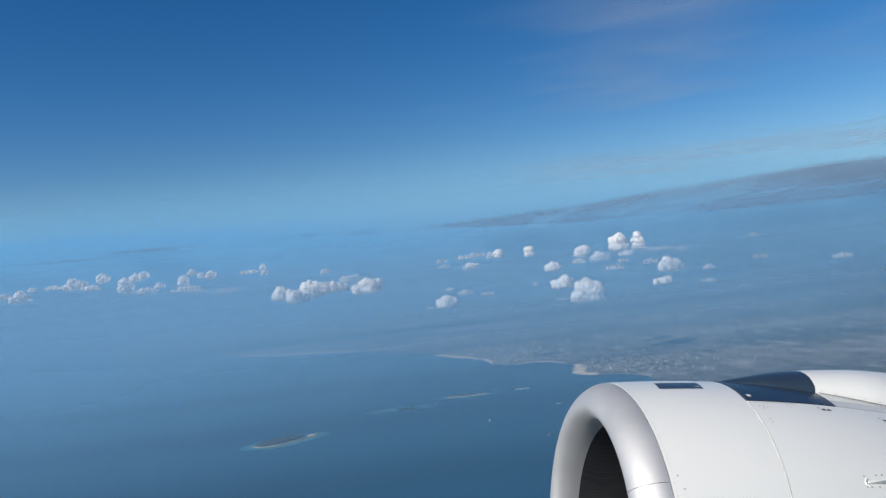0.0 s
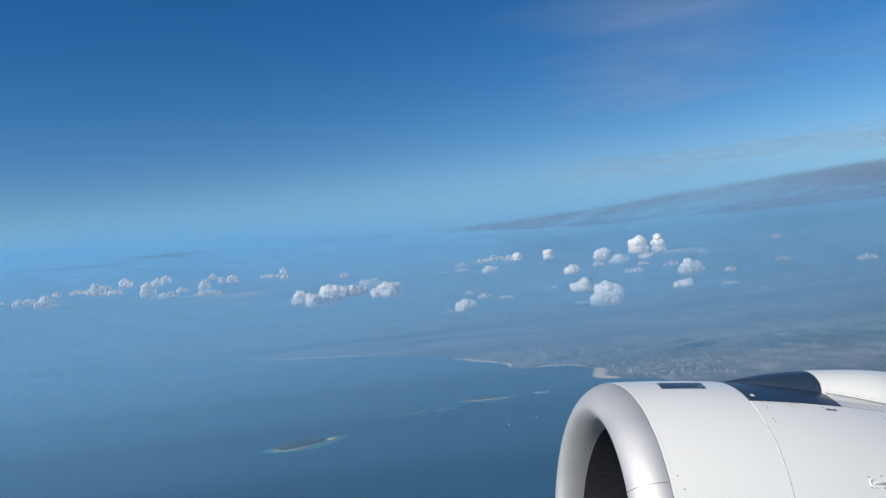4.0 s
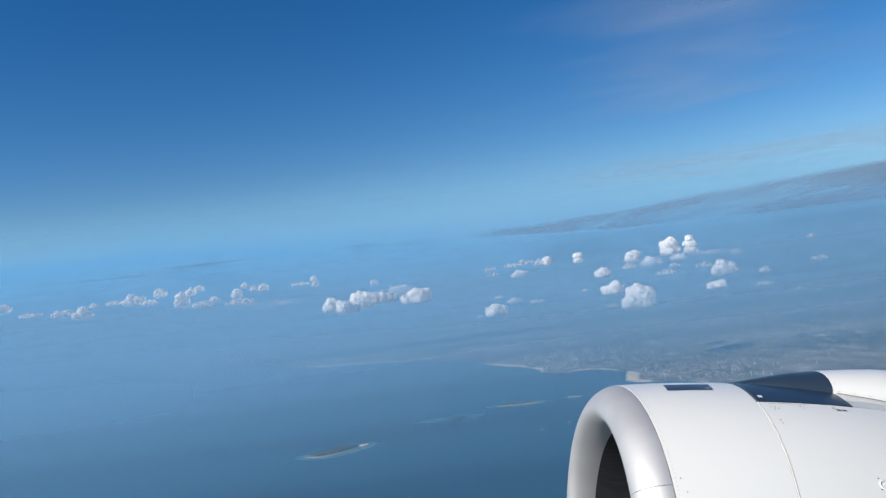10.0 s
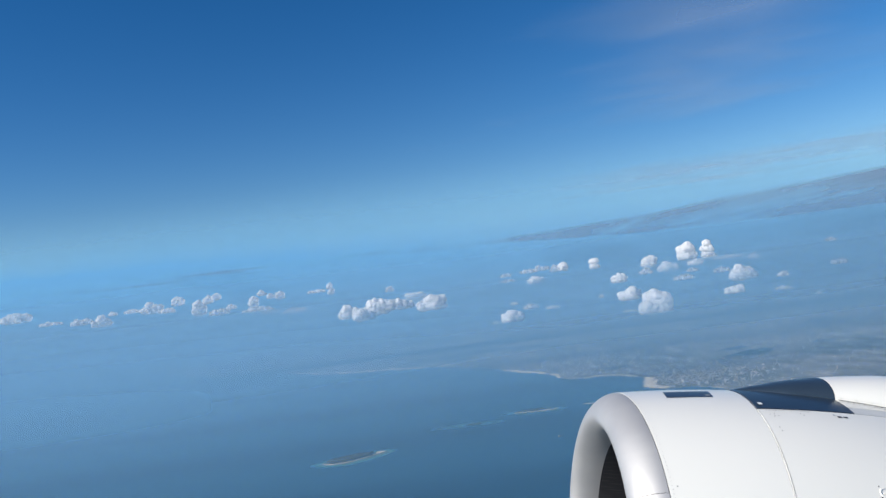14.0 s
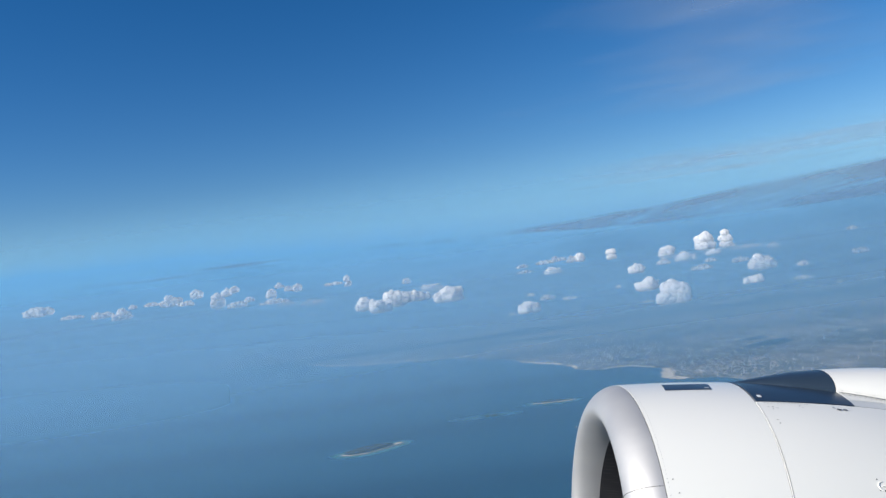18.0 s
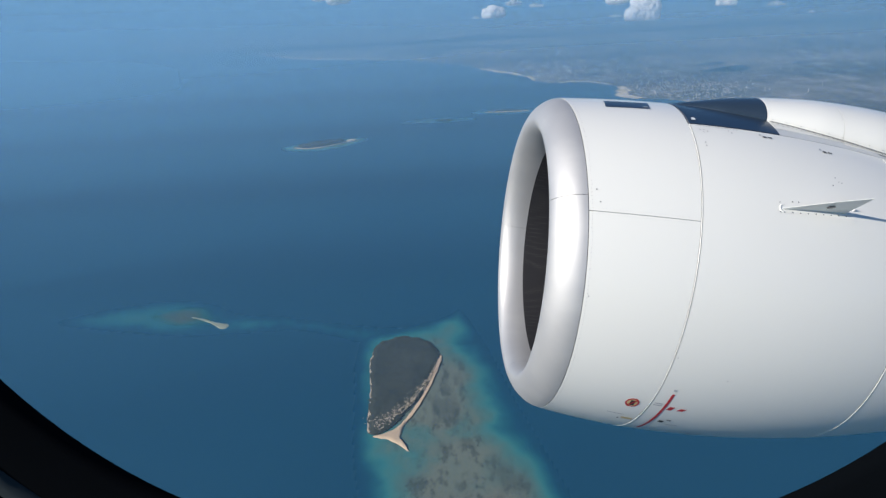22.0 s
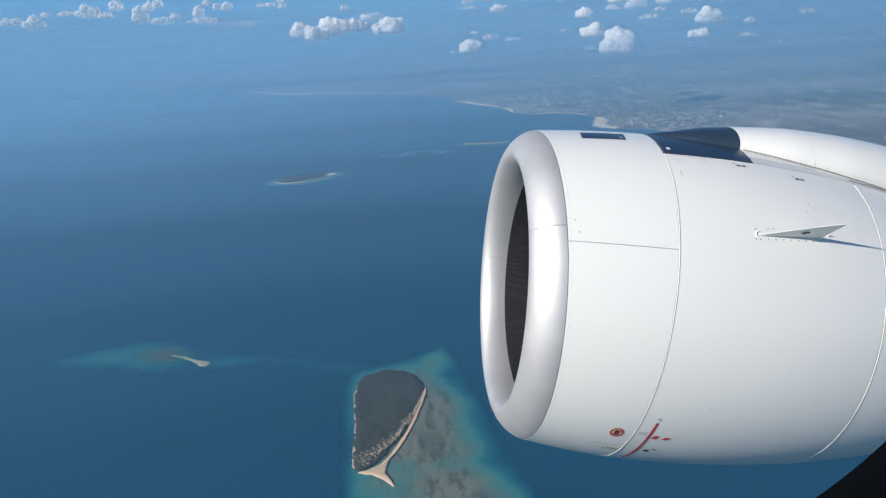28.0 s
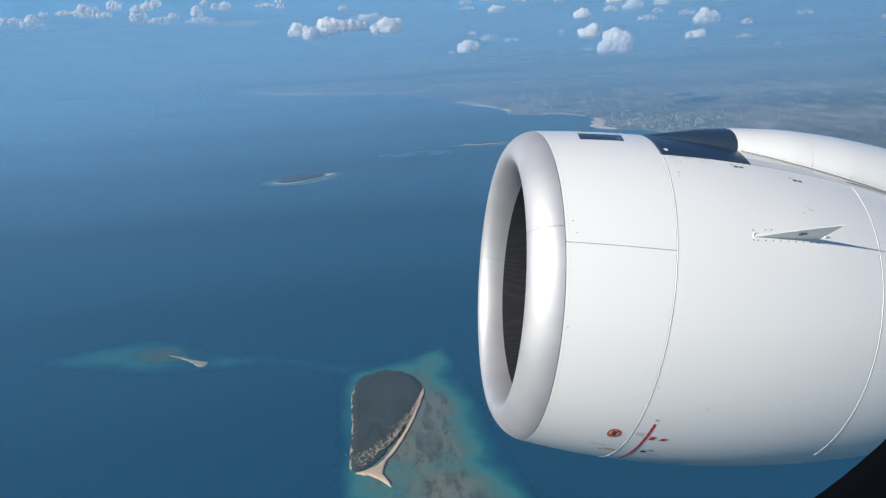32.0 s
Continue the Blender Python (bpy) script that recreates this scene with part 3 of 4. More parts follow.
for place, length, turn in (((48, 492), 4.5, 0.2), ((68, 503), 4.5, 0.4), ((78, 440), 5.0, 0.3), ((90, 446), 4.0, 0.1), ((99, 458), 4.0, 0.6), ((94, 470), 3.5, 0.2),
                            ((-185, 857), 6.0, 0.3), ((-150, 690), 4.0, 0.5), ((-181, 585), 3.0, 0.2), ((100, 520), 4.0, 0.3)):
    ship(place, length, turn)


# ---- clouds and haze ----
EYE = Vector((0, 0, 120))


def toward(az, el, dist):
    a, e = radians(az), radians(el)
    return EYE + Vector((math.sin(a) * math.cos(e), math.cos(a) * math.cos(e), math.sin(e))) * dist


def cumulus(az, el, wide, tall, dist, seed, label, material):
    """Towers of rounded lumps, flat below and knobbly above; wide and tall in degrees."""
    rng = random.Random(seed)
    W, T = dist * math.tan(radians(wide * 1.15)) / 2, dist * math.tan(radians(tall * 1.2))
    bm = bmesh.new()
    towers = max(3, round(2.2 * 2 * W / T))
    fine = tall > 0.7

    def lump(ctr, r):
        for vt in bmesh.ops.create_icosphere(bm, subdivisions=2 if fine else 1, radius=1.0)["verts"]:
            d = vt.co.normalized()
            vt.co = ctr + Vector((d.x * 1.05, d.y * 1.05, d.z if d.z > 0 else d.z * 0.6)) * r

    for i in range(towers):
        u = -1 + 2 * (i + 0.5) / towers + rng.uniform(-0.3, 0.3) / towers
        tall_here = T * (1 - 0.45 * abs(u) ** 2) * rng.uniform(0.66, 1.0)
        r = min(tall_here * rng.uniform(0.40, 0.52), W * 0.7)
        ctr = Vector((u * (W - 0.8 * r), rng.uniform(-0.5, 0.5) * W * 0.5, -T * 0.5 + r * 0.65 + max(0, tall_here - 1.8 * r)))
        lump(ctr, r)
        lump(Vector((ctr.x, ctr.y, -T * 0.5 + r * 0.5)), r * 1.05)
        for _ in range(16 if fine else 7):
            a, b = rng.uniform(0, 2 * math.pi), rng.uniform(-0.25, 1.0)
            way = Vector((math.cos(a) * math.sqrt(1 - b * b), math.sin(a) * math.sqrt(1 - b * b), b))
            lump(ctr + way * r * rng.uniform(0.75, 1.0), r * rng.uniform(0.2, 0.4))
    ob = part("cumulus_cloud", bm, material)
    melt = ob.modifiers.new("melt", "REMESH")
    melt.mode, melt.voxel_size, melt.use_smooth_shade = "VOXEL", T / (44 if fine else 22), True
    for size, push in ((0.40, 0.18), (0.16, 0.09), (0.07, 0.035))[:3 if fine else 2]:
        tex = bpy.data.textures.new("billow", "CLOUDS")
        tex.noise_scale, tex.noise_depth = T * size, 3
        knob = ob.modifiers.new("billow", "DISPLACE")
        knob.texture, knob.strength, knob.mid_level, knob.texture_coords = tex, T * push, 0.45, "GLOBAL"
    calm = ob.modifiers.new("calm", "SMOOTH")
    calm.factor, calm.iterations = 0.5, 3 if fine else 2
    ob.location = toward(az, el, dist)
    ob.rotation_euler.z = -radians(az)
    return tagged(ob, label, "cloud", "cumulus clouds")


# azimuth, elevation, width and height of each cloud, in degrees: the far row, the long one, the scattered ones, the cluster
FAR_ROW = ((-31.9, 0.53, 1.7, 0.73), (-29.9, -0.22, 1.4, 0.28), (-28.0, -0.35, 1.4, 0.5), (-26.8, -0.46, 1.3, 0.8), (-26.0, -0.1, 0.6, 0.3), (-24.7, -0.1, 1.1, 0.3), (-23.4, 0.03, 1.5, 0.8),
           (-22.4, -0.36, 1.2, 0.4), (-21.6, 0.26, 1.0, 0.7), (-20.2, -0.48, 0.9, 1.0), (-19.5, 0.05, 0.8, 0.6), (-18.9, 0.26, 0.65, 0.65), (-18.8, -0.92, 1.5, 0.57), (-17.9, -0.7, 0.75, 0.4),
           (-16.3, -0.47, 0.66, 0.83), (-16.1, -1.14, 2.1, 0.42), (-15.6, 0.0, 0.7, 0.4), (-15.0, -0.3, 0.6, 0.42), (-14.3, -0.3, 0.7, 0.6), (-15.3, -1.4, 1.25, 0.42), (-13.3, -1.57, 1.7, 0.5),
           (-13.6, -2.57, 1.0, 0.2), (-10.5, -0.36, 0.52, 0.77), (-11.6, -0.42, 1.3, 0.26), (-6.0, -0.95, 0.7, 0.5))
LONG_CLOUD = ((-9.3, -2.3, 1.8, 0.9), (-8.2, -2.55, 1.7, 1.0), (-7.2, -2.14, 2.0, 1.15), (-5.7, -2.1, 2.6, 0.9), (-4.2, -1.98, 2.4, 1.2), (-2.9, -2.25, 2.2, 1.3))
SCATTERED = ((3.1, -4.18, 1.65, 0.96), (1.8, -4.63, 0.52, 0.22), (4.6, -3.7, 1.1, 0.4), (3.4, -3.34, 0.6, 0.26), (6.3, -3.96, 1.0, 0.3), (3.0, -1.09, 0.87, 0.35), (3.1, -1.54, 1.1, 0.3),
             (5.3, -1.69, 1.3, 0.6), (4.8, -1.0, 1.3, 0.35), (5.8, -0.88, 1.3, 0.43), (6.8, -1.06, 0.8, 0.5), (7.5, -0.93, 0.7, 0.7), (9.8, -0.88, 0.6, 0.94), (10.0, -3.58, 0.4, 0.26))
CLUSTER = ((11.5, -2.31, 1.26, 0.76), (12.1, -3.58, 1.6, 0.92), (13.9, -4.38, 2.57, 1.57), (12.0, -4.94, 1.0, 0.2), (13.8, -1.32, 1.0, 1.0), (13.5, -2.13, 1.0, 0.42), (15.1, -1.91, 1.56, 0.74),
           (16.6, -0.92, 1.2, 1.38), (17.1, -1.82, 1.2, 0.56), (18.0, -1.0, 0.72, 1.1), (18.2, -1.55, 1.0, 0.4), (16.8, -2.42, 0.8, 0.3), (16.1, -2.88, 1.46, 0.4), (19.4, -1.79, 1.96, 0.28),
           (21.1, -1.93, 0.77, 0.46), (20.2, -2.96, 1.87, 1.0), (18.8, -2.6, 1.2, 0.47), (19.5, -4.07, 1.48, 0.7), (22.8, -3.43, 0.8, 0.34), (22.7, -4.42, 1.13, 0.26), (24.9, -4.98, 0.36, 0.2),
           (26.1, -1.39, 0.64, 0.28), (26.4, -2.95, 1.06, 0.42), (31.5, -3.3, 1.3, 0.5))
for i, (az, el, wide, tall) in enumerate(FAR_ROW + LONG_CLOUD + SCATTERED + CLUSTER):
    deep = float(np.interp(el, (-5, -3.2, -3.19, -2.0, -1.99, 0.6), (655, 730, 830, 965, 1080, 1400)))
    dist = (1400 if az < -10 else deep) / math.cos(radians(az))
    if az < -10:
        words = "small pale cumulus puff in thick blue haze"
    else:
        words = "bright white billowing cumulus cloud over blue haze" if tall > 0.85 else "small bright white cumulus puff in blue haze"
    faint = az < -10 or tall < 0.51
    cumulus(az, el, wide, tall, dist, i + 1, words, HAZED_CLOUD if faint else CLOUD)


def layer(name, label, z, az0, az1, d0, d1, cover, material, grain=1.0, sink=0.0):
    """A thin uneven cloud sheet at one height, over a sector of the sky."""
    na, nd = 110, 90
    verts, dens, faces = [], [], []
    for j in range(nd + 1):
        d = d0 * (d1 / d0) ** (j / nd)
        for i in range(na + 1):
            a = radians(az0 + (az1 - az0) * i / na)
            x, y = math.sin(a) * d, math.cos(a) * d
            e = max(0, min(1, min(j, nd - j) / 10, min(i, na - i) / 14))
            k = cover(math.degrees(a), d) * e + 0.55 * fbm(x * 0.004 * grain, y * 0.006 * grain, z, 4 if grain == 1 else 2) - 0.15
            dens.append(k if e > 0 else -1.0)
            verts.append((x, y, z - sink * (d - d0) / (d1 - d0) + (0.8 if d0 > 1400 else 5) * fbm(x * 0.006, y * 0.006, 3)))
    for j in range(nd):
        for i in range(na):
            k = j * (na + 1) + i
            faces.append((k, k + 1, k + na + 2, k + na + 1))
    ob = data_part(name, verts, faces, material)
    at = ob.data.attributes.new("cover", "FLOAT", "POINT")
    at.data.foreach_set("value", dens)
    return tagged(ob, label, "cloud", kind="structure")


def ease(v, a, b):
    t = max(0, min(1, (v - a) / (b - a)))
    return t * t * (3 - 2 * t)


def bank_band(a, d):
    """How much of the bank stands at an azimuth and a distance: a wedge that grows to the right."""
    el = math.degrees(math.atan((200 - 65 * (d - 2000) / 1380 - 120) / d))
    lo = float(np.interp(a, (-2, 0, 6, 12, 20, 30), (1.75, 1.6, 1.1, 0.75, 0.55, 0.2)))
    hi = float(np.interp(a, (-2, 0, 6, 12, 19, 25, 31), (1.75, 1.8, 2.1, 2.3, 2.75, 3.0, 3.2)))
    return 0.95 * ease(el, lo - 0.12, lo + 0.22) * (1 - ease(el, hi - 0.6, hi + 0.1)) * ease(a, -1, 7)


layer("stratus_sheet", "soft grey layer cloud spread across the upper sky", 190, -8, 62, 120, 1250,
      lambda a, d: 0.85 * ease(a, 5, 20) * (1 - 0.45 * ease(a, 22, 34)) * ease(d, 170, 260) * (1 - ease(d, 400, 540)) + 0.75 * ease(a, 3, 18) * ease(d, 600, 760) * (1 - ease(d, 980, 1200)), SHEET)
layer("stratus_bank", "long thin grey cloud bank low above the horizon", 223.6, -8, 62, 1500, 3380, bank_band, BANK, 0.22, 88.6)
layer("stratus_bank", "faint thin grey cloud streaks low above the horizon", 176, -32, -2, 1500, 2400,
      lambda a, d: 0.34 * ease(d, 1550, 1700) * (1 - ease(d, 1800, 2300)), BANK, 0.8)


# unseen cloud added behind the view to put neutral fill light on the engine
layer("stratus_sheet", "unseen high cloud layer added as fill light for the aircraft", 215, 80, 200, 40, 1300,
      lambda a, d: 1.0, SHEET)


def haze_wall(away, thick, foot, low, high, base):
    """An upright see-through sheet painted as haze, reaching well past both sides of the view."""
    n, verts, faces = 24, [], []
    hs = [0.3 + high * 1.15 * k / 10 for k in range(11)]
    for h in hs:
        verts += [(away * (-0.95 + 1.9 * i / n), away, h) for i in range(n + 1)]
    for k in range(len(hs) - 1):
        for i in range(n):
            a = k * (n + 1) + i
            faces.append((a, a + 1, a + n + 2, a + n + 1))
    ob = data_part("backdrop", verts, faces, painted_haze("painted_blue_haze", thick, foot, low, high, base, away))
    return tagged(ob, "upright see-through sheet painted as blue summer haze over sea and land", "haze", kind="structure")


# haze tints by distance; the farthest sheet also tints the low sky
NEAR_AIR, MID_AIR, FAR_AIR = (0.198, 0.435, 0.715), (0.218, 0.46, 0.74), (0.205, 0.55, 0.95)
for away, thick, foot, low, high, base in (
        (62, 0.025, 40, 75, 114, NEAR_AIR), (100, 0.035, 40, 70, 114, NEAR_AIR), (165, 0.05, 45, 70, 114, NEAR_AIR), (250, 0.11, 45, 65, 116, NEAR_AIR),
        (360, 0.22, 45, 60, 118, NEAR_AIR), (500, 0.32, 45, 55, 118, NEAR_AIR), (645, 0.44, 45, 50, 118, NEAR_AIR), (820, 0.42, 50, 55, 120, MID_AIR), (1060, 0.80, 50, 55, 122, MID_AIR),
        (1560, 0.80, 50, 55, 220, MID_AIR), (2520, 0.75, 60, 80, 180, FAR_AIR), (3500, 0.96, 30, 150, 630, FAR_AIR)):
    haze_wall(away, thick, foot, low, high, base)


# ---- the engine ----
AX, WW = Vector((0.97835, 0.04854, -0.20119)).normalized(), Vector((0.15848, -0.80090, 0.57745))
WW = (WW - AX * WW.dot(AX)).normalized()
VV = WW.cross(AX).normalized()
engine = empty("jet_engine", label="white turbofan engine with bare metal inlet lip in flight", category="aircraft engine")
engine.matrix_basis = Matrix(((AX.x, VV.x, WW.x, 0.846), (AX.y, VV.y, WW.y, 7.453), (AX.z, VV.z, WW.z, 116.908), (0, 0, 0, 1)))


def cowl_radius(s):
    return 1.648 + 0.1494 * s - 0.0462 * s * s


def cant(s):
    return float(np.interp(s, (0, 0.98, 3.0), (-0.0612, 0.0295, 0.0318)))


def skin(s, deg, off=0.0, r=None):
    """A place on the nacelle: metres aft of the lip joint, degrees round it, metres above the skin."""
    th = radians(deg)
    rr = (cowl_radius(s) if r is None else r) + off
    return Vector((s + cant(s) * rr * math.sin(th), rr * math.sin(th), rr * math.cos(th)))


def panel(name, s0, s1, d0, d1, material, off=0.0, ns=10, nd=None, thick=0.012, label="", radius=None, parent=None):
    """A curved skin panel with turned-in edges."""
    nd = nd or max(2, int(abs(d1 - d0) / 3))
    verts, faces = [], []
    for j in range(nd + 1):
        for i in range(ns + 1):
            s, d = s0 + (s1 - s0) * i / ns, d0 + (d1 - d0) * j / nd
            verts.append(skin(s, d, off, radius(s, d) if radius else None))
    row = ns + 1
    faces = [(j * row + i, j * row + i + 1, (j + 1) * row + i + 1, (j + 1) * row + i) for j in range(nd) for i in range(ns)]
    loop = list(range(row)) + [j * row + ns for j in range(1, nd + 1)] + [nd * row + i for i in range(ns - 1, -1, -1)] + [j * row for j in range(nd - 1, 0, -1)]
    k = len(verts)
    for q in loop:
        p = verts[q]
        axis = Vector((0, p.y, p.z)).normalized()
        verts.append(p - axis * thick)
    n = len(loop)
    faces += [(loop[i], loop[(i + 1) % n], k + (i + 1) % n, k + i) for i in range(n)]
    ob = data_part(name, verts, faces, material, parent or engine, label)
    mod = ob.modifiers.new("edge", "EDGE_SPLIT")
    mod.split_angle = radians(40)
    return ob


def bezier(a, b, c, d, n):
    return [tuple((1 - t) ** 3 * p + 3 * t * (1 - t) ** 2 * q + 3 * t * t * (1 - t) * r + t ** 3 * s for p, q, r, s in zip(a, b, c, d)) for t in np.linspace(0, 1, n)]


LIP_CURVE = bezier((-0.004, 1.647), (-0.12, 1.628), (-0.26, 1.52), (-0.285, 1.40), 14) + bezier((-0.285, 1.40), (-0.30, 1.30), (-0.14, 1.25), (0.08, 1.245), 14)[1:]


def lip_piece(d0, d1):
    nd, verts, faces = int((d1 - d0) / 2.5), [], []
    for j in range(nd + 1):
        for s, r in LIP_CURVE:
            d = d0 + (d1 - d0) * j / nd
            lean = 0.85 + 0.15 * math.cos(radians(d + 20)) if s < 0 else 1.0
            verts.append(skin(s * lean, d, 0, r))
    row = len(LIP_CURVE)
    faces = [(j * row + i, j * row + i + 1, (j + 1) * row + i + 1, (j + 1) * row + i) for j in range(nd) for i in range(row - 1)]
    data_part("inlet_lip", verts, faces, LIP, engine, "satin bare aluminium inlet lip")


lip_piece(4.15, 152)
lip_piece(152.1, 244)
lip_piece(244.1, 364)

# dark backing under the joints
nd = 120
verts = [skin(s, j * 3, -0.006) for j in range(nd) for s in np.linspace(-0.02, 3.9, 24)]
faces = [(j * 24 + i, j * 24 + i + 1, ((j + 1) % nd) * 24 + i + 1, ((j + 1) % nd) * 24 + i) for j in range(nd) for i in range(23)]
data_part("inner_shell", verts, faces, SEAL, engine, "grey sealant in the panel joints")

panel("inlet_cowl", 0.004, 0.978, -0.9, 120, WHITE, ns=14)
panel("inlet_cowl", 0.004, 0.978, 120.2, 240, WHITE, ns=14)
panel("inlet_cowl", 0.004, 0.978, 240.2, 358.9, WHITE, ns=14)
panel("fan_cowl", 0.996, 3.000, -140, 37.2, WHITE, ns=26, label="white fan cowl door")
panel("fan_cowl", 0.996, 3.000, 82, 219.8, WHITE, ns=26, label="white fan cowl door")
panel("reverser_cowl", 3.022, 4.6, -140, 37.2, WHITE, ns=16, label="white thrust reverser cowl")
panel("reverser_cowl", 3.022, 4.6, 82, 219.8, WHITE, ns=16, label="white thrust reverser cowl")
for s in (0.983, 3.008):
    verts, faces = [], []
    n = 100
    for j in range(n + 1):
        for ds, off in ((0.0, -0.004), (0.001, 0.002), (0.0065, 0.0025), (0.0078, -0.002)):
            verts.append(skin(s + ds, -140 + 177 * j / n, off))
    faces = [(4 * j + i, 4 * j + i + 1, 4 * j + i + 5, 4 * j + i + 4) for j in range(n) for i in range(3)]
    data_part("joint_strip", verts, faces, WHITE, engine, "raised white joint strip")

# intake duct, fan blades, spinner deep in shade; a black disc paints that dark
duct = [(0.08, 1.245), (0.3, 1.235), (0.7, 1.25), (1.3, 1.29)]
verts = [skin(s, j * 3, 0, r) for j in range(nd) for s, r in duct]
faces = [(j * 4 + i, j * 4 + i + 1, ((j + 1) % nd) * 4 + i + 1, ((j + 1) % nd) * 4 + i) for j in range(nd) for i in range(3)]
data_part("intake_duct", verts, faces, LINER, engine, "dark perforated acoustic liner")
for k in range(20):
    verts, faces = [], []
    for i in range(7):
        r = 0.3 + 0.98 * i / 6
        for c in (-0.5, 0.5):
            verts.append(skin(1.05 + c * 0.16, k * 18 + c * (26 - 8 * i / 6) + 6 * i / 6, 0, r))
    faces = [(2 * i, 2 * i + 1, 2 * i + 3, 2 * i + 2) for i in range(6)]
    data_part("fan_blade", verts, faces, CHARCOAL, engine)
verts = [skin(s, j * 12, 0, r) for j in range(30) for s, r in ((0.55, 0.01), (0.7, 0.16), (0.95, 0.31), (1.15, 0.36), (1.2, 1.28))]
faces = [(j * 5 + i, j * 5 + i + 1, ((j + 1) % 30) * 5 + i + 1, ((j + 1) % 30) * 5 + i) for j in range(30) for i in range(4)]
data_part("spinner", verts, faces, BLACK, engine, "fan hub with black disc painted as duct shade")


# pylon fairing on top
def hump_half(s):
    return float(np.interp(s, (1.03, 1.5, 1.92, 2.46, 3.06, 4.6), (1.0, 8.0, 11.5, 15.5, 18.5, 22)))


def hump(s, d):
    half = hump_half(s)
    high = float(np.interp(s, (1.03, 1.3, 1.6, 1.92, 2.5, 3.1, 3.7, 4.6), (0.0, 0.055, 0.12, 0.174, 0.262, 0.33, 0.385, 0.45)))
    u = (d - 60.5) / half
    return cowl_radius(s) + 0.004 + (high * (1 - u * u) ** 0.56 if abs(u) < 1 else 0.0)


def foot(s):
    return 60.5 - hump_half(s)


def fairing(name, s0, s1, d0, material, label, ns):
    """A hump whose grid follows its foot line, with a flat skirt before it."""
    rows, verts, faces = 0, [], []
    for i in range(ns + 1):
        s = s0 + (s1 - s0) * i / ns
        lo, half = min(d0, foot(s) - 0.2), hump_half(s)
        ds = [lo + (foot(s) - lo) * k / 4 for k in range(4)] + [60.5 - half * math.cos(math.pi * k / 36) for k in range(37)]
        ds = [lo] + ds + [82.0]
        rows = len(ds)
        for k, d in enumerate(ds):
            p = skin(s, d, 0, hump(s, d))
            verts.append(p - Vector((0, p.y, p.z)).normalized() * (0.012 if k == 0 else 0))
    faces = [(i * rows + k, (i + 1) * rows + k, (i + 1) * rows + k + 1, i * rows + k + 1) for i in range(ns) for k in range(rows - 1)]
    n = len(verts)
    for i in (0, ns):
        for k in range(rows):
            p = verts[i * rows + k]
            verts.append(p - Vector((0, p.y, p.z)).normalized() * 0.03)
    for e, i in enumerate((0, ns)):
        faces += [(i * rows + k, i * rows + k + 1, n + e * rows + k + 1, n + e * rows + k) for k in range(rows - 1)]
    ob = data_part(name, verts, faces, material, engine, label)
    mod = ob.modifiers.new("edge", "EDGE_SPLIT")
    mod.split_angle = radians(48)


fairing("pylon_nose_fairing", 0.998, 1.90, 37.6, CHARCOAL, "dark blue-grey pylon nose fairing", 26)
fairing("pylon_fairing", 1.905, 2.656, 42.2, WHITE, "white pylon fairing", 18)
fairing("pylon_fairing", 2.659, 4.6, 40.5, WHITE, "white pylon fairing", 26)
panel("pylon_apron", 1.906, 4.6, 37.6, 42.0, PANEL, off=0.001, ns=24, nd=3, label="grey-white apron strip under the pylon")


def ledge(s):
    return float(np.interp(s, (1.92, 2.46, 3.06, 4.6), (48.6, 44.8, 41.9, 38.5)))


verts, faces = [], []
for i in range(41):
    s = 1.92 + 2.2 * i / 40
    for dd, off in ((-0.75, 0.011), (-0.12, 0.013)):
        verts.append(skin(s, ledge(s) + dd, off))
faces = [(2 * i, 2 * i + 1, 2 * i + 3, 2 * i + 2) for i in range(40)]
data_part("fairing_joint", verts, faces, SEAL, engine, "dark joint line")


def decal(name, s0, s1, d0, d1, material, label="", off=0.003, skew=0.0, nd=3, parent=None):
    verts, faces = [], []
    for j in range(nd + 1):
        for i in range(4):
            t = j / nd
            verts.append(skin(s0 + (s1 - s0) * i / 3 + skew * t, d0 + (d1 - d0) * t, off))
    faces = [(j * 4 + i, j * 4 + i + 1, j * 4 + i + 5, j * 4 + i + 4) for j in range(nd) for i in range(3)]
    return data_part(name, verts, faces, material, parent or engine, label)


decal("vent_grille", 0.31, 0.71, 46.6, 54.6, GLASS, "dark recessed vent panel", skew=0.03, nd=5)
decal("vent_flap", 0.66, 0.70, 48.0, 49.0, GREY, off=0.005)
decal("lamp_cover", 1.03, 1.07, 39.6, 41.2, WHITE, off=0.012)
decal("aft_slot", 3.0, 4.2, 39.2, 40.0, STEEL, "dark slot in the apron")


def studs(name, places, size, material, off=0.004, label=""):
    """A row of flush fasteners, too small to pick apart."""
    verts, faces = [], []
    for s, d, *up in places:
        k, lift = len(verts), up[0] if up else off
        for i in range(6):
            a = i * math.pi / 3
            verts.append(skin(s + size * math.cos(a), d + math.degrees(size * math.sin(a) / 1.7), lift))
        faces.append(tuple(range(k, k + 6)))
    ob = data_part(name, verts, faces, material, engine, label)
    ob["kind"] = "stuff"


studs("lip_rivets", [(0.03, -80 + 1.25 * i) for i in range(110)], 0.0026, STEEL)
studs("seam_rivets", [(0.03 + 0.03 * i, -0.9 + c) for i in range(31) for c in (-0.9, 0.9)], 0.002, GREY)
studs("fairing_bolts", [(1.94 + 0.05 * i, ledge(1.94 + 0.05 * i) - 1.35) for i in range(44)], 0.011, STEEL, 0.013)
def on_hump(places):
    return [(s, d, hump(s, d) - cowl_radius(s) + 0.003) for s, d in places]


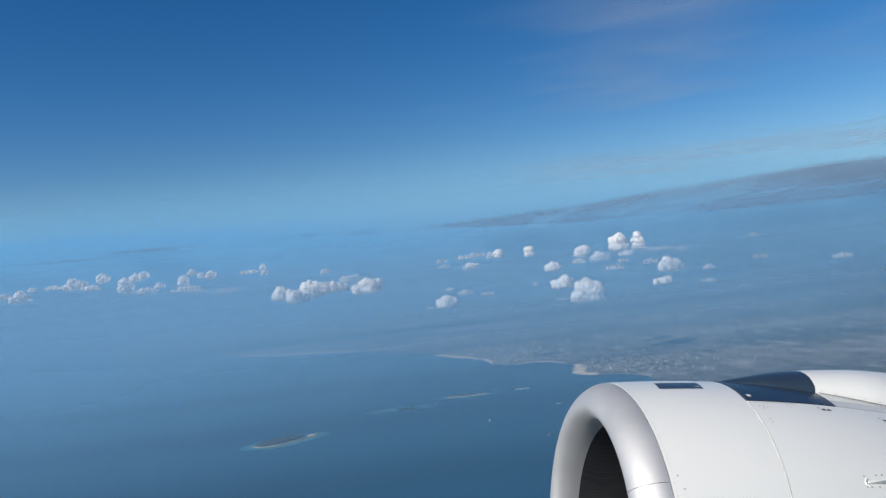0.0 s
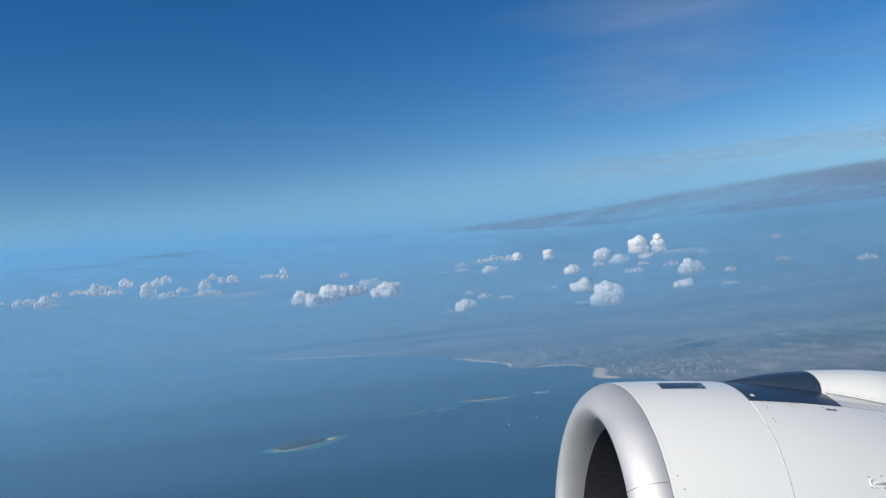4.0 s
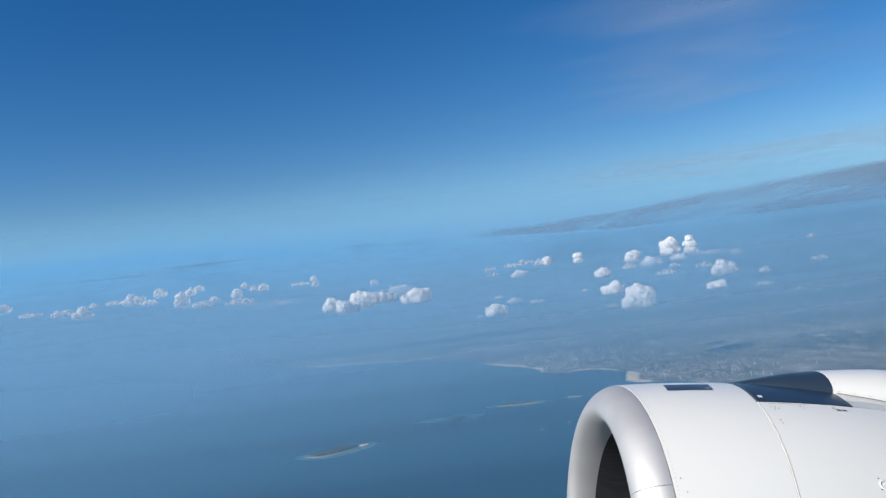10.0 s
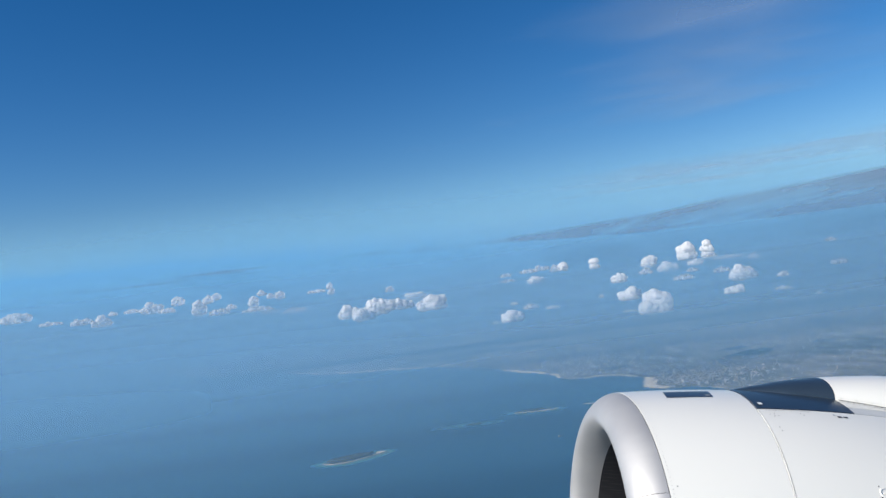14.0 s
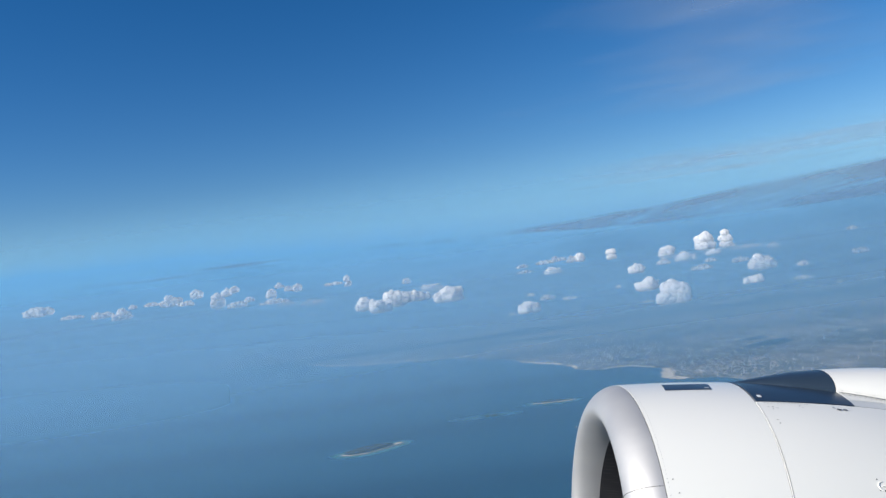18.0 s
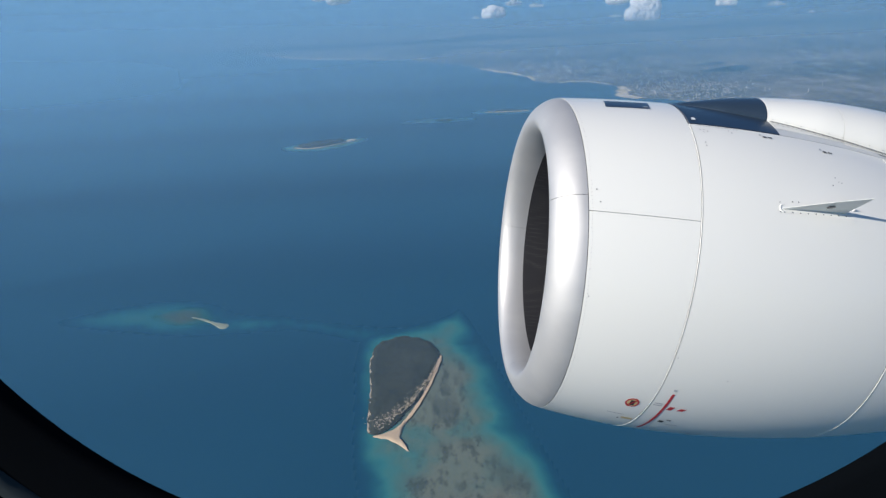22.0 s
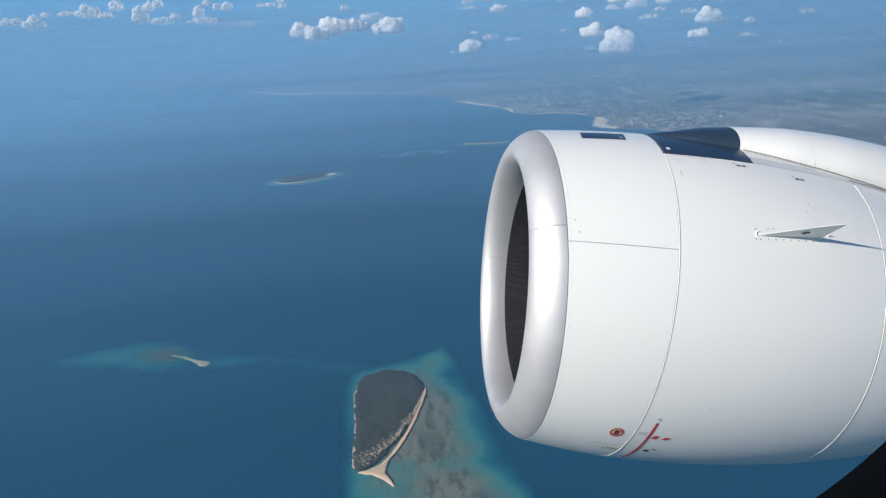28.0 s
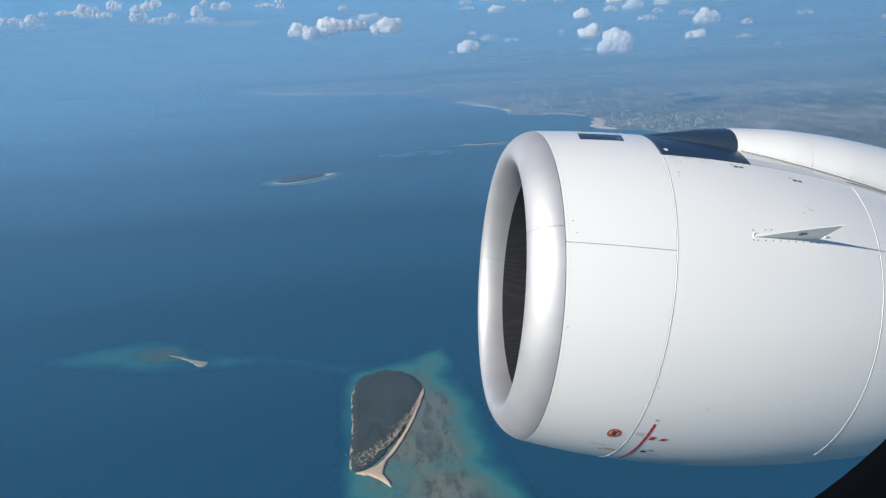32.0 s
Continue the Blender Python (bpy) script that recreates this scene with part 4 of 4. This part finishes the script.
studs("fairing_bolts", on_hump([(1.95 + 0.14 * i, foot(1.95 + 0.14 * i) + 0.12) for i in range(15)]), 0.011, STEEL)
studs("apron_bolts", [(1.98 + 0.045 * i, ledge(1.98 + 0.045 * i) - 2.6) for i in range(16)] + [(3.0 + 0.05 * i, ledge(3.0 + 0.05 * i) - 2.0) for i in range(12)], 0.007, STEEL, 0.012)
studs("fairing_rivets", on_hump([(s, 47.5 + 0.7 * i) for i in range(12) for s in (2.635, 2.68)] + [(1.93, 50.6), (1.93, 52.2), (1.93, 54)]), 0.004, STEEL)
studs("access_screws", [(1.06 + 0.03 * i, 36.4) for i in range(14)] + [(1.07, 34), (1.11, 34.2), (1.1, 33), (1.14, 33.4), (1.08, 27.5), (1.085, 26), (1.36, 35), (1.38, 34)], 0.006, STEEL)
studs("drain_screws", [(0.07, 6.0), (0.10, 2.0), (0.045, -27), (1.02, -42), (1.55, -48), (2.3, 20), (2.33, 18.6), (2.36, 18.4), (2.26, 16.8)], 0.0055, STEEL)
for s, d in ((1.69, 33.8), (2.28, 31.2)):
    latch = decal("cowl_latch", s, s + 0.04, d, d + 0.8, STEEL, "small dark cowl latch", off=0.006)
    decal("latch_hook", s + 0.055, s + 0.095, d + 0.1, d + 0.8, STEEL, off=0.006, parent=latch)
    decal("latch_pin", s - 0.03, s - 0.01, d + 0.9, d + 1.8, GREY, off=0.005, parent=latch)

# strake on the cowl's shoulder
root = [(1.72, 6.0), (1.95, 6.7), (2.16, 7.3), (2.34, 7.9)]
ridge = [(1.72, 0.01), (1.94, 0.11), (2.16, 0.215), (2.40, 0.315)]
verts, faces = [], []
for side in (-0.5, 0.5):
    for (s, d), (st, h) in zip(root, ridge):
        verts.append(skin(s, d + side * 0.5, -0.01))
        verts.append(skin(st, d + side * 0.14, h))
m_ = len(root) * 2
for i in range(len(root) - 1):
    a = 2 * i
    faces += [(a, a + 1, a + 3, a + 2), (m_ + a, m_ + a + 2, m_ + a + 3, m_ + a + 1), (a + 1, m_ + a + 1, m_ + a + 3, a + 3)]
faces += [(m_ - 2, m_ - 1, 2 * m_ - 1, 2 * m_ - 2), (0, m_, m_ + 1, 1)]
strake = data_part("strake", verts, faces, WHITE, engine, "swept white vortex strake", smooth=False)
studs("strake_screws", [(1.74 + 0.075 * i, 4.9 + 0.22 * i) for i in range(9)] + [(1.70, 8.0), (1.82, 8.6), (1.88, 8.8), (1.70, 4.9)], 0.0065, STEEL)
decal("strake_foot", 1.67, 2.43, 4.8, 8.2, WHITE, "white strake mounting plate", off=0.002, skew=0.03)
verts = []
for i in range(13):
    a = math.pi * (0.5 + i / 12)
    for r, off in ((0.028, 0.001), (0.031, 0.008), (0.040, 0.008), (0.043, 0.001)):
        verts.append(skin(1.735 + r * math.cos(a), 6.2 + math.degrees(r * math.sin(a) / 1.75), off))
faces = [(4 * i + c, 4 * i + c + 1, 4 * i + c + 5, 4 * i + c + 4) for i in range(12) for c in range(3)]
data_part("strake_collar", verts, faces, WHITE, strake, "raised collar at the strake's nose")
verts = [skin(s, d, h) for s, d, h in ((2.09, 6.6, 0.090), (2.12, 6.7, 0.092), (2.155, 6.8, 0.122), (2.10, 6.7, 0.118), (2.09, 7.2, 0.090), (2.12, 7.3, 0.092), (2.155, 7.3, 0.122), (2.10, 7.2, 0.118))]
data_part("strake_bracket", verts, [(0, 1, 2, 3), (7, 6, 5, 4), (0, 4, 5, 1), (1, 5, 6, 2), (2, 6, 7, 3), (3, 7, 4, 0)], STEEL, strake, "small dark bracket", smooth=False)
verts = [skin(2.425 + 0.016 * math.cos(i * math.pi / 4), 9.2 + 0.5 * math.sin(i * math.pi / 4), 0.0) for i in range(8)] + [skin(2.435, 9.2, 0.035)]
data_part("strake_peg", verts, [(i, (i + 1) % 8, 8) for i in range(8)], WHITE, strake)

# painted markings
verts, faces = [], []
for i in range(36):
    a = i * math.pi / 18
    for r in (0.058, 0.076):
        verts.append(skin(0.80 + r * math.cos(a), -64 + math.degrees(r * 1.0 * math.sin(a) / 1.75), 0.003))
faces = [(2 * i, 2 * i + 1, (2 * i + 3) % 72, (2 * i + 2) % 72) for i in range(36)]
badge = data_part("warning_badge", verts, faces, RED, engine, "round red warning badge")
decal("badge_field", 0.745, 0.855, -65.7, -62.3, YELLOW, off=0.002, parent=badge)
decal("badge_bar", 0.775, 0.825, -65.4, -62.6, INK, off=0.004, parent=badge)
decal("badge_slash", 0.745, 0.765, -65.8, -62.2, RED, off=0.005, skew=0.09, parent=badge)
decal("red_stripe", 1.115, 1.140, -86, -56.5, RED, "red hoisting stripe", off=0.003, nd=14, skew=0.012)
decal("red_flag", 1.165, 1.215, -65.0, -63.0, RED, off=0.003, skew=0.02)
decal("red_flag", 1.265, 1.325, -64.8, -63.4, RED, off=0.003, skew=0.03)
for a, b, d, h, mat in ((1.02, 1.10, -62.2, 0.5, GREY), (1.02, 1.10, -63.2, 0.5, GREY), (1.20, 1.25, -74.5, 1.6, INK), (1.27, 1.31, -72.5, 0.7, INK), (1.30, 1.42, -76, 0.35, GREY),
                        (0.62, 0.82, -73, 0.4, GREY), (0.82, 0.95, -76.5, 1.6, YELLOW), (0.78, 0.80, -77, 0.8, INK), (1.12, 1.15, -55.2, 0.9, GREY), (1.6, 1.8, -86, 0.6, GREY)):
    decal("marking_bar", a, b, d, d + h, mat, off=0.0035)

# ---- the cabin window's lower rim ----
window = empty("window_1", label="dark lower rim of a rounded cabin window", category="window", kind="structure")


def rim_curve(grow, y, n=48):
    out = []
    for i in range(n + 1):
        a = math.pi * (1.16 + 0.64 * i / n)
        c, s = math.cos(a), math.sin(a)
        e = 2 / 2.35
        out.append(Vector((-0.0016 + (0.2122 + 0.005 * (c < 0) + grow) * math.copysign(abs(c) ** e, c), y, 120.0293 + (0.2549 + grow) * math.copysign(abs(s) ** e, s))))
    return out


def rim_band(name, steps, material, label):
    curves = [rim_curve(g, y) for g, y in steps]
    n = len(curves[0])
    verts = [p for c in curves for p in c]
    faces = [(k * n + i, k * n + i + 1, k * n + n + i + 1, k * n + n + i) for k in range(len(curves) - 1) for i in range(n - 1)]
    data_part(name, verts, faces, material, window, label)


rim_band("window_seal", ((0.034, 0.262), (0.017, 0.257), (0.006, 0.251), (0.0, 0.245), (0.005, 0.241), (0.022, 0.237)), BLACK, "black rubber window seal, cabin shade in its colour")
rim_band("seal_bead", ((0.022, 0.237), (0.0235, 0.234), (0.027, 0.233), (0.0285, 0.235)), TEAL, "thin dark teal bead on the seal")
rim_band("seal_foot", ((0.0285, 0.235), (0.033, 0.232), (0.036, 0.226)), BLACK, "black rubber foot of the seal, cabin shade in its colour")
rim_band("window_lining", ((0.036, 0.226), (0.040, 0.218), (0.05, 0.212), (0.075, 0.208), (0.11, 0.206)), LINING, "blue-grey plastic window lining, cabin shade in its colour")
